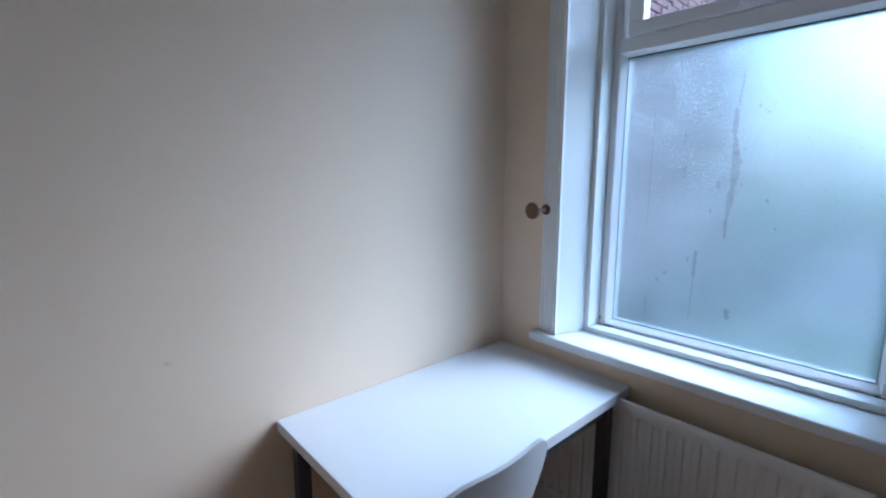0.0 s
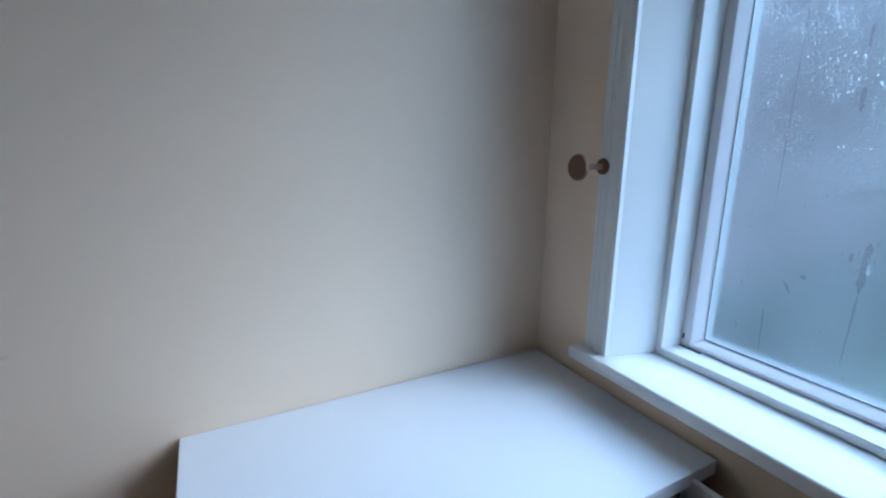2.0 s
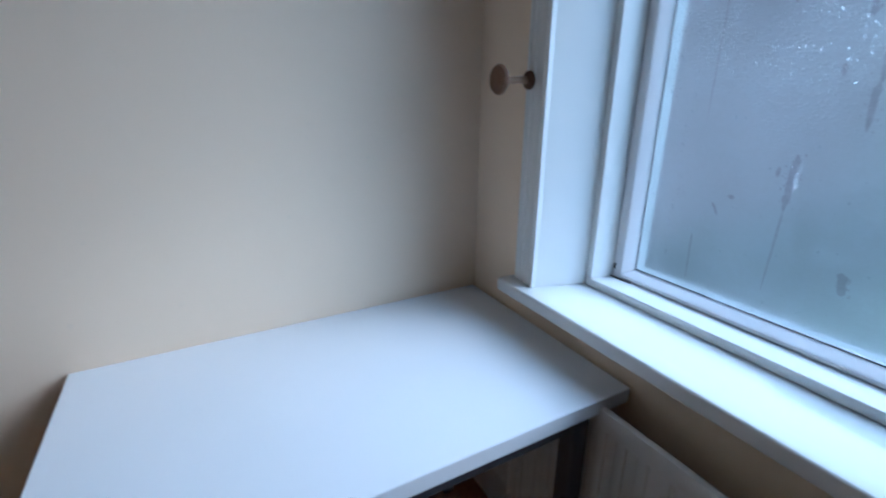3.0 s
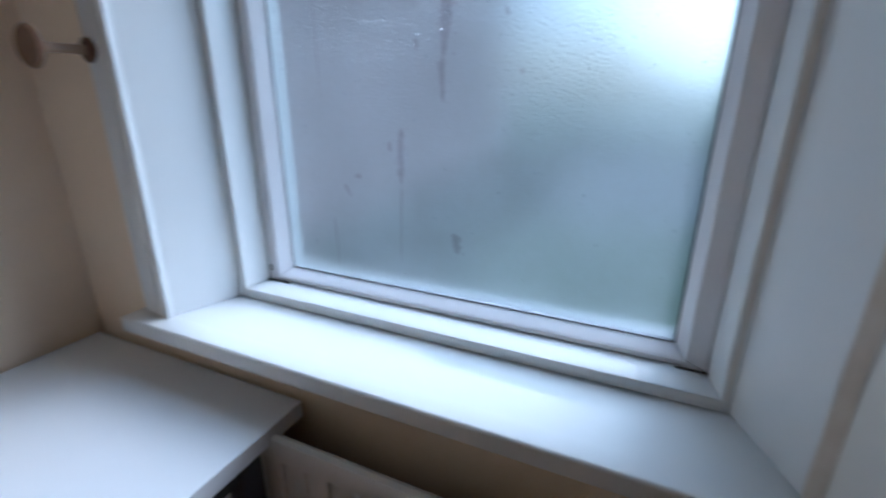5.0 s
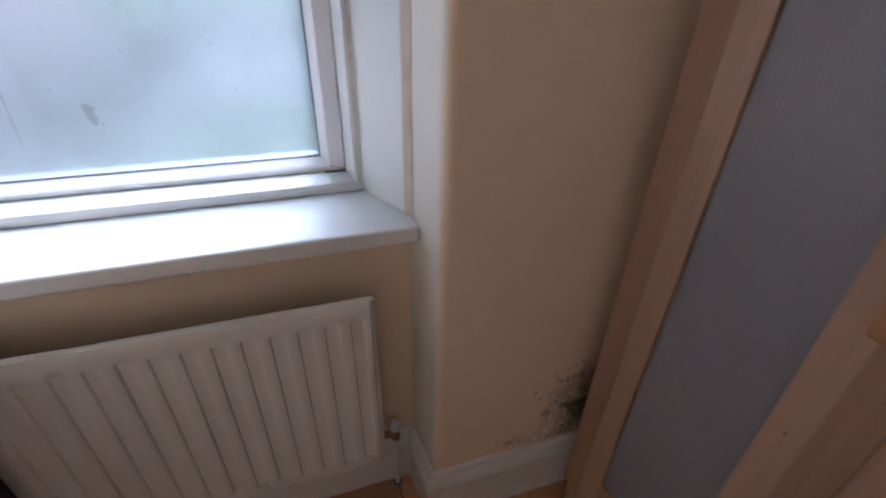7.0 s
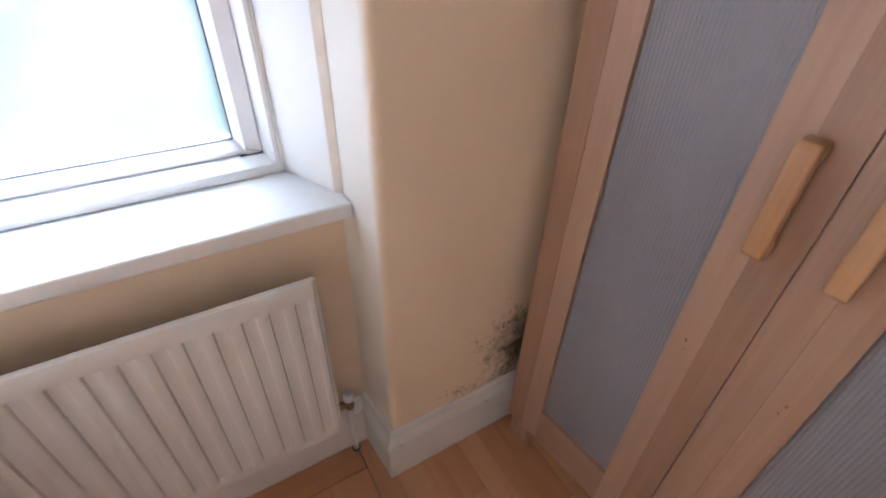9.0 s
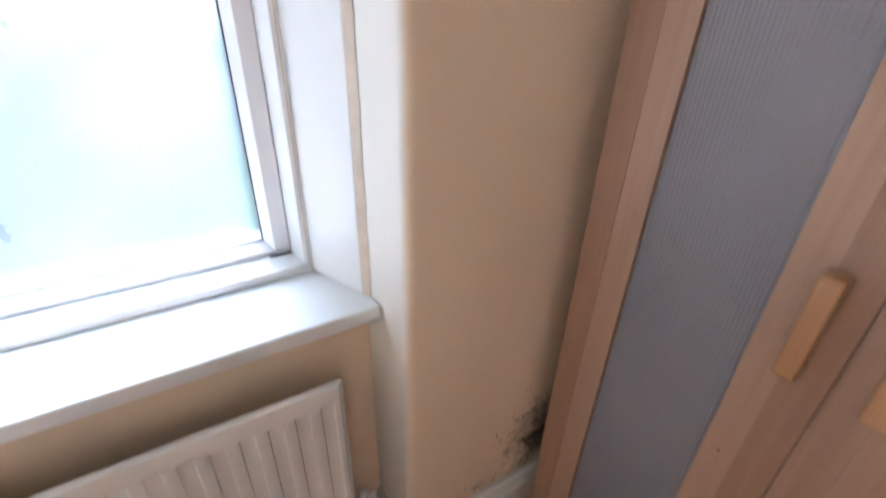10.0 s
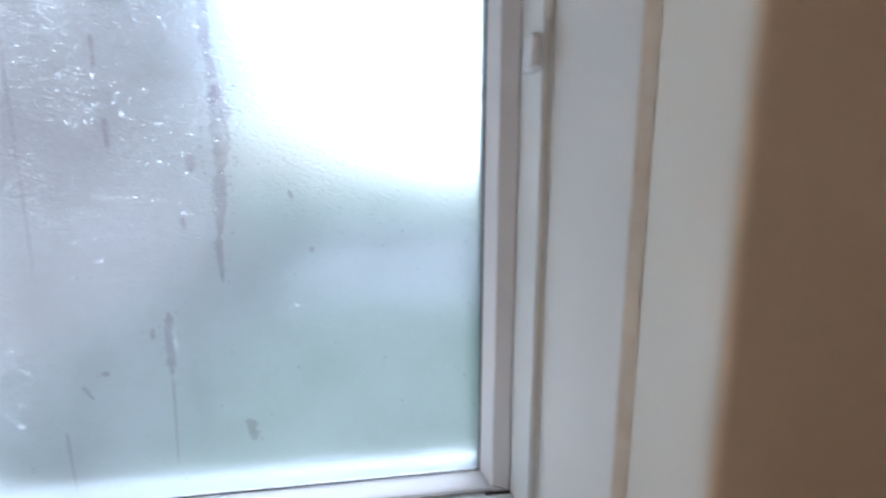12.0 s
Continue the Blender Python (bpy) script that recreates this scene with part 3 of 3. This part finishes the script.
# ---- skirting boards ----
def skirting(name, a, b, out, h=0.197):
    """A moulded skirting from a to b (x, y); out is the unit way into the room."""
    prof = [(0.0, 0.0), (0.019, 0.0), (0.019, h - 0.054), (0.0175, h - 0.0525), (0.0130, h - 0.0515), (0.0120, h - 0.0480), (0.0130, h - 0.0455), (0.0235, h - 0.0440), (0.0258, h - 0.0400), (0.0240, h - 0.0345),
            (0.0170, h - 0.0270), (0.0125, h - 0.0205), (0.0100, h - 0.0180), (0.0112, h - 0.0155), (0.0118, h - 0.0105), (0.0100, h - 0.0045), (0.0050, h), (0.0, h)]
    bm = bmesh.new()
    ends = [[bm.verts.new((p[0] + out[0] * d + m * d, p[1] + out[1] * d + k * d, z)) for d, z in prof] for p, m, k in (a, b)]
    for i in range(len(prof)):
        j = (i + 1) % len(prof)
        bm.faces.new((ends[0][i], ends[0][j], ends[1][j], ends[1][i]))
    bm.faces.new(ends[0])
    bm.faces.new(ends[1])
    structure(name, bm, SKIRT, "white gloss moulded skirting board with scuffs", "skirting board", True)


skirting("baseboard", ((0.0, -0.0), 0, 0), ((1.341, -0.0), 0, 0), (0, -1))
skirting("baseboard", ((1.3585, -0.0), 0, 0), ((PIER_X, PIER_Y), 0, -1), (-1, 0))
skirting("baseboard", ((PIER_X, PIER_Y), -1, 0), ((RIGHT, PIER_Y), 0, 0), (0, -1))
skirting("baseboard", ((0.0, BACK), 0, 0), ((0.0, -0.020), 0, 0), (1, 0))


# ---- radiator ----
def radiator(x0, x1, z0, z1, front):
    rad = thing("radiator", (x0 + x1) / 2, front + 0.03, z0, "white enamelled panel radiator with pressed vertical flutes", "radiator")
    pitch, half = 0.0485, 0.0135
    first = x1 - 0.029
    xs, depth = [x0, x0 + 0.004], [0.006, 0.001]
    ribs = []
    c = first
    while c - half - 0.012 > x0 + 0.01:
        ribs.append(c)
        c -= pitch
    for c in reversed(ribs):
        for dx, d in ((-half - 0.0016, 0.0), (-half - 0.0004, 0.12), (-half + 0.0022, 0.92), (-half + 0.0034, 1.0), (half - 0.0034, 1.0), (half - 0.0022, 0.92), (half + 0.0004, 0.12), (half + 0.0016, 0.0)):
            xs.append(c + dx)
            depth.append(d)
    flat = len(xs)
    xs += [x1 - 0.004, x1]
    depth += [0.001, 0.006]
    rows = []
    for z, m, edge in ((z0, 0, 0.010), (z0 + 0.003, 0, 0.003), (z0 + 0.012, 0, 0), (z0 + 0.030, 0, 0), (z0 + 0.0312, 0.1, 0), (z0 + 0.037, 0.9, 0), (z0 + 0.040, 1, 0), (z0 + 0.3, 1, 0),
                       (z1 - 0.050, 1, 0), (z1 - 0.047, 1, 0), (z1 - 0.0455, 0.92, 0), (z1 - 0.0428, 0.12, 0), (z1 - 0.0412, 0, 0), (z1 - 0.012, 0, 0), (z1 - 0.003, 0, 0.003), (z1, 0, 0.010)):
        row = []
        for i, (x, d) in enumerate(zip(xs, depth)):
            y = front + edge + (d if i < 2 or i >= flat else d * m * 0.0066)
            row.append((x, y, z))
        rows.append(row)
    part("front_panel", sheet(rows, 0.0), ENAMEL, rad, smooth=True)
    part("front_panel_back", box((x0 + 0.001, front + 0.0105, z0 + 0.001), (x1 - 0.001, front + 0.016, z1 - 0.001), 0.002), ENAMEL, rad)
    part("rear_panel", box((x0 + 0.006, front + 0.0185, z0 + 0.004), (x1 + 0.0095, front + 0.030, z1 - 0.013), 0.004), ENAMEL, rad)
    fins = bmesh.new()
    x = x0 + 0.03
    while x < x1 - 0.03:
        box((x, front + 0.0305, z0 + 0.04), (x + 0.002, front + 0.0550, z1 - 0.06), bm=fins)
        x += 0.0165
    part("convector_fins", fins, ENAMEL, rad)
    for x in (x0 + 0.15, x1 - 0.15):
        part("bracket", box((x, front + 0.0305, z0 + 0.10), (x + 0.03, -0.0005, z1 - 0.22), 0.002), ENAMEL, rad)
    lug = part("valve_union", lathe([(0.009, 0), (0.013, 0.001), (0.013, 0.011), (0.010, 0.012), (0.010, 0.034)], Matrix.Translation((x1 - 0.002, -0.031, 0.222)) @ pose(0, 0, 0, 0, 90, 0), 16), BRASS, rad, "tarnished valve nut")
    body = part("valve_body", lathe([(0.010, 0), (0.012, 0.002), (0.012, 0.032), (0.009, 0.034)], Matrix.Translation((x1 + 0.044, -0.031, 0.203)), 16), BRASS, rad)
    part("valve_cap", lathe([(0.011, 0), (0.0135, 0.002), (0.0125, 0.022), (0.010, 0.027), (0.004, 0.028), (0.004, 0.023)], Matrix.Translation((x1 + 0.044, -0.031, 0.237)), 18), UPVC, rad, "white plastic lockshield cap", True)
    part("feed_pipe", tube([(x1 + 0.044, -0.031, 0.204), (x1 + 0.044, -0.031, 0.10), (x1 + 0.044, -0.031, 0.0)], 0.0075, 14), GLOSS, rad, "white painted pipe with grime", True)
    part("pipe_collar", lathe([(0.0125, 0), (0.012, 0.003), (0.0085, 0.005)], Matrix.Translation((x1 + 0.044, -0.031, 0.0005)), 18), GRIME, rad)


radiator(0.320, 1.258, 0.207, 0.717, -0.095)


# ---- desk ----
def desk(x0, x1, y0, y1, z):
    d = thing("desk", (x0 + x1) / 2, (y0 + y1) / 2, 0, "plain white laminate desk with dark grey metal legs", "desk")
    part("desktop", box((x0, y0, z - 0.034), (x1, y1, z), 0.0016), LAMINATE, d)
    for x in (x0 + 0.03, x1 - 0.05):
        for y in (y0 + 0.03, y1 - 0.138):
            leg = part("leg", box((x, y, 0.006), (x + 0.04, y + 0.042, z - 0.0345), 0.004), LEG_GREY, d, "dark grey square metal leg")
            part("foot", lathe([(0.016, 0), (0.018, 0.002), (0.018, 0.0065)], Matrix.Translation((x + 0.02, y + 0.02, 0)), 14), DARK, leg)
    for y in (y0 + 0.04, y1 - 0.128):
        part("apron", box((x0 + 0.0705, y, z - 0.075), (x1 - 0.0505, y + 0.02, z - 0.0345), 0.002), LEG_GREY, d)
    for x in (x0 + 0.04, x1 - 0.04):
        part("apron", box((x, y0 + 0.0725, z - 0.075), (x + 0.02, y1 - 0.1385, z - 0.0345), 0.002), LEG_GREY, d)


desk(0.003, 0.612, -1.036, -0.010, 0.735)


# ---- chair ----
def shell_chair(cx, cy):
    """A bent plywood shell chair that faces the desk (towards -x)."""
    ch = thing("chair", cx, cy, 0, "white lacquered shell chair with worn edges pushed under the desk", "chair")

    rows = []
    for i in range(19):
        v = i / 18
        z = 0.540 + 0.293 * v
        w = 0.118 + 0.080 * math.sin(min(1.0, v / 0.85) * math.pi / 2)
        row = []
        for k in range(13):
            u = -1 + k / 6
            row.append((cx + 0.012 + 0.045 * v - 0.035 * u * u * (0.6 + 0.4 * v), cy + u * w, z - 0.050 * abs(u) ** 6 * v ** 3))
        rows.append(row)
    back = part("backrest", bevelled(sheet(rows, 0.011), 0), CHAIR_WHITE, ch, "white backrest with a rounded top", True)
    rows = []
    for i in range(13):
        v = i / 12
        x = cx + 0.005 - 0.40 * v
        w = 0.19 * (1 - max(0, (v - 0.7) / 0.3) ** 2.5 * 0.25)
        rows.append([(x, cy + u * w, 0.455 + 0.018 * u * u - 0.02 * math.sin(math.pi * v) - (0.02 * ((v - 0.85) / 0.15) if v > 0.85 else 0)) for u in [-1 + k / 5 for k in range(11)]])
    part("seat", sheet(rows, 0.012), CHAIR_WHITE, ch, smooth=True)
    part("neck", sheet([[(cx + 0.004 + 0.010 * math.sin(v * 3.0), cy + u * 0.13, 0.448 + 0.115 * v) for u in (-1, -0.5, 0, 0.5, 1)] for v in [i / 6 for i in range(7)]], 0.011), CHAIR_WHITE, ch, smooth=True)
    for sx, sy in ((-0.34, -1), (-0.34, 1), (-0.04, -1), (-0.04, 1)):
        leg = part("leg", tube([(cx + sx + 0.05 * (1 if sx < -0.2 else -1), cy + sy * 0.10, 0.432), (cx + sx, cy + sy * 0.17, 0.40), (cx + sx, cy + sy * 0.20, 0.008)], 0.010), STEEL, ch, "chrome tube leg", True)
        part("foot", lathe([(0.011, 0), (0.013, 0.002), (0.013, 0.02)], Matrix.Translation((cx + sx, cy + sy * 0.20, 0)), 12), DARK, leg)


shell_chair(0.650, -0.785)

# ---- curtain holdback ----
hold = thing("curtain_holdback", 0.231, -0.020, 1.34, "turned wooden curtain holdback with a round disc on the architrave", "curtain holdback")
facing = Matrix.Translation((0.231, -0.0165, 1.339)) @ pose(0, 0, 0, 90, 0, 0)
part("rosette", lathe([(0.019, 0), (0.021, 0.002), (0.020, 0.006), (0.014, 0.010), (0.009, 0.011)], facing), KNOB_WOOD, hold, smooth=True)
part("stem", lathe([(0.0085, 0.010), (0.0075, 0.03), (0.0075, 0.06), (0.010, 0.075), (0.015, 0.082)], facing), STEM_WOOD, hold, "pale turned stem", True)
part("disc", lathe([(0.014, 0.0805), (0.030, 0.082), (0.033, 0.085), (0.033, 0.089), (0.030, 0.093), (0.026, 0.0935), (0.024, 0.0925), (0.012, 0.0935), (0.003, 0.094)], facing, 40), KNOB_WOOD, hold, smooth=True)


# ---- wardrobe ----
def wardrobe(x, y, turn, width, depth, height):
    """Front corner by the window at (x, y); doors face the room, and the whole stands turned a little on the floor."""
    w = thing("wardrobe", x, y, 0, "birch veneer wardrobe with two ribbed blue-grey panel doors", "wardrobe")
    front, y1, y0 = x, y, y - width
    part("side_panel", box((front + 0.020, y1 - 0.016, 0.0), (front + depth, y1, height), 0.001), BIRCH, w)
    part("side_panel", box((front + 0.020, y0, 0.0), (front + depth, y0 + 0.016, height), 0.001), BIRCH, w)
    part("top_panel", box((front + 0.020, y0 + 0.0165, height - 0.018), (front + depth, y1 - 0.0165, height), 0.001), BIRCH_ACROSS, w)
    part("bottom_panel", box((front + 0.030, y0 + 0.0165, 0.118), (front + depth, y1 - 0.0165, 0.135), 0.001), BIRCH_ACROSS, w)
    part("back_panel", box((front + depth - 0.008, y0 + 0.0165, 0.1355), (front + depth - 0.004, y1 - 0.0165, height - 0.0185)), BIRCH_ACROSS, w)
    for ly in (y0 + 0.017, y1 - 0.062):
        part("leg", box((front + 0.022, ly, 0.0), (front + 0.045, ly + 0.045, 0.117), 0.002), BIRCH, w)
    middle = (y0 + y1) / 2
    z0, z1 = 0.121, height - 0.004
    part("door_strip", box((front + 0.004, middle - 0.0007, z0), (front + 0.018, middle + 0.0007, z1)), BIRCH, w)
    for side, (a, b) in ((1, (middle + 0.0012, y1)), (-1, (y0, middle - 0.0012))):
        hinge, lock = (b, a) if side == 1 else (a, b)
        door = part("door", box((front + 0.013, a + 0.02, z0 + 0.02), (front + 0.0160, b - 0.02, z1 - 0.02)), PANEL, w, "framed door with a ribbed panel")
        s = side
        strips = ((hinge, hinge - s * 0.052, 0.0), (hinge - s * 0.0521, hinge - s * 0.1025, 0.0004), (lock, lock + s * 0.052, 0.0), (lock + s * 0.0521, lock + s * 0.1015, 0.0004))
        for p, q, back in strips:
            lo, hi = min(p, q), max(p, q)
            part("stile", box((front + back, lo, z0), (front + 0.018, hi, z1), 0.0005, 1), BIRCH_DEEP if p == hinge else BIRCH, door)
        in_a, in_b = sorted((hinge - s * 0.1028, lock + s * 0.1018))
        part("bottom_rail", box((front + 0.001, in_a, z0), (front + 0.018, in_b, 0.243), 0.0022), BIRCH_ACROSS, door)
        part("top_rail", box((front + 0.001, in_a, z1 - 0.12), (front + 0.018, in_b, z1), 0.0022), BIRCH_ACROSS, door)
        count = int((in_b - in_a) / 0.0062)
        step = (in_b - in_a) / count
        cols = []
        for i in range(count):
            for k, d in ((0.0, 0.0013), (0.25, 0.0004), (0.5, 0.0), (0.75, 0.0004)):
                cols.append((in_a + (i + k) * step, front + 0.0080 + d))
        rib = sheet([[(px, py, z) for py, px in cols] for z in (0.243, 0.7, 1.2, z1 - 0.12)], 0.0)
        part("ribbed_panel", rib, PANEL, door, "blue-grey ribbed plastic sheet", True)
        hy = lock + s * 0.0465
        grip = prism([(front - 0.034, 0.934), (front - 0.029, 0.926), (front - 0.0005, 0.926), (front - 0.0005, 0.948), (front - 0.014, 0.954), (front - 0.014, 1.058),
                      (front - 0.0005, 1.064), (front - 0.0005, 1.086), (front - 0.029, 1.086), (front - 0.034, 1.078)], hy - 0.0135, hy + 0.0135, axis=1, bevel=0.0035, segments=3)
        part("handle", grip, HANDLE_WOOD, door, "solid wooden bar handle", True)
        for my, mz, big in ((hinge - s * 0.0495, 0.996, 1.0), (hinge - s * 0.0530, 0.955, 0.8), (lock + s * 0.076, 0.722, 1.1), (lock + s * 0.073, 0.703, 0.7)):
            part("knot", lathe([(0.0021 * big, 0), (0.0018 * big, 0.0003)], Matrix.Translation((front + 0.0006, my, mz)) @ pose(0, 0, 0, 0, -90, 0) @ Matrix.Diagonal((2.2, 1.0, 1.0, 1.0)), 12), KNOT, door)
    w.rotation_euler.z = radians(turn)


# Unseen top raised to 2.02 m to shade the gap beside the wall.
wardrobe(1.708, -0.212, 6.0, 0.808, 0.43, 2.02)

# ---- outside ----
structure("ground", box((-800, -800, -0.9), (800, 800, -0.35)), GRASS, "rough green lawn outside the window", "ground")
structure("yard", box((-0.70, 5.6, -0.3495), (40.0, 12.4, -0.335), 0.004), CONCRETE, "weathered concrete yard beyond the lawn", "paving")
house = thing("brick_house", -2.4, 6.0, -0.35, "red brick neighbouring house with a slate roof", "house")
house_wall = part("wall", box((-5.0, OUT + 0.02, -0.34), (-0.75, HOUSE_END, 4.6)), MORTAR, house)
part("roof", prism([(-5.2, 4.6), (-0.5, 4.6), (-2.85, 6.6)], OUT + 0.02, HOUSE_END + 0.2, axis=1), SLATE, house)
hedge = bmesh.new()
rng = random.Random(5)
for i in range(2600):
    x, y, z = rng.uniform(-0.6, 9), rng.uniform(12.6, 13.6), -0.34 + 0.42 * rng.random() ** 0.8
    m = Matrix.Translation((x, y, z)) @ Euler((rng.uniform(0, 6), rng.uniform(0, 6), rng.uniform(0, 6))).to_matrix().to_4x4()
    s = rng.uniform(0.05, 0.12)
    vs = [hedge.verts.new(m @ Vector(p)) for p in ((-s, 0, 0), (0, -s * 0.5, s * 0.2), (s, 0, 0), (0, s * 0.5, s * 0.2))]
    hedge.faces.new(vs)
for i in range(5200):
    x, y = -0.30 - 0.42 * rng.random(), rng.uniform(0.5, 12.4)
    z = -0.34 + (0.78 + 0.10 * noise.noise(Vector((x * 3, y * 1.7, 0.0)))) * rng.random() ** 0.7
    m = Matrix.Translation((x, y, z)) @ Euler((rng.uniform(0, 6), rng.uniform(0, 6), rng.uniform(0, 6))).to_matrix().to_4x4()
    s = rng.uniform(0.04, 0.09)
    vs = [hedge.verts.new(m @ Vector(p)) for p in ((-s, 0, 0), (0, -s * 0.5, s * 0.2), (s, 0, 0), (0, s * 0.5, s * 0.2))]
    hedge.faces.new(vs)
tagged(mesh_object("hedge", hedge, HEDGE), "green privet hedge round the lawn and along the brick wall", "hedge", kind="stuff")

# ---- bricks of the neighbouring house ----
brick_mesh = None
for row in range(24):
    for k in range(12):
        y = 0.36 + k * 0.232 + (0.116 if row % 2 else 0.0)
        z = 2.9 + row * 0.0752
        if y + 0.22 > HOUSE_END or z > 4.5:
            continue
        if brick_mesh is None:
            ob = part("brick", box((-0.012, -0.107, -0.0325), (0.012, 0.107, 0.0325), 0.004, 1), BRICK, house_wall)
            brick_mesh = ob.data
        else:
            ob = new("brick", brick_mesh)
            ob.parent = house_wall
            ob.matrix_parent_inverse = house_wall.matrix_world.inverted()
        ob.location = (-0.746, y + 0.107, z)
rest = bmesh.new()
for row in range(65):
    z = -0.28 + row * 0.0752
    for k in range(38):
        y = 0.36 + k * 0.232 + (0.116 if row % 2 else 0.0)
        if y + 0.22 > HOUSE_END or z > 4.55 or (2.86 < z < 4.66 and k < 12):
            continue
        vs = [rest.verts.new((-0.736, yy, zz)) for yy, zz in ((y, z - 0.0325), (y + 0.214, z - 0.0325), (y + 0.214, z + 0.0325), (y, z + 0.0325))]
        ws = [rest.verts.new((-0.751, v.co.y, v.co.z)) for v in vs]
        rest.faces.new(vs)
        for i in range(4):
            rest.faces.new((vs[i], vs[(i + 1) % 4], ws[(i + 1) % 4], ws[i]))
tagged(part("bricks", rest, BRICK, house_wall), kind="stuff")

# ---- floor boards: laminate strips that run away from the window wall, and a filler piece before the radiator ----
plank_meshes = {}
rng = random.Random(9)
STRIP = 0.066


def strip(a, b, lo_y, hi_y):
    key = (round(b - a, 3), round(hi_y - lo_y, 3))
    if key not in plank_meshes:
        ob = part("strip", box((0, 0, -0.0098), (b - a - 0.0006, hi_y - lo_y - 0.0006, 0.0), 0.0005, 1), FLOOR_WOOD, floor_base)
        plank_meshes[key] = ob.data
    else:
        ob = new("strip", plank_meshes[key])
        ob.parent = floor_base
    ob.location = (a + 0.0003, lo_y + 0.0003, 0.0)


x = 0.0
edges = [0.0]
while x < RIGHT - 0.001:
    x = min(x + STRIP, RIGHT)
    if abs(x - 1.306) < 0.04:
        x = 1.306
    edges.append(x)
for a, b in zip(edges, edges[1:]):
    y = -0.102 if b < 1.31 else (0.0 if a < PIER_X - 0.03 else PIER_Y)
    first = True
    while y > BACK + 0.01:
        low = max(BACK, y - (rng.uniform(0.15, 0.5) if first else rng.choice((0.36, 0.42, 0.48, 0.54))))
        strip(a + (0.002 if abs(a - 1.306) < 0.001 else 0.0), b, low, y)
        y, first = low, False
for a, b in ((0.0, 0.52), (0.52, 1.304)):
    part("filler_strip", box((a + 0.0004, -0.100, -0.0098), (b, 0.0, 0.0006), 0.0006, 1), FILLER_WOOD, floor_base)
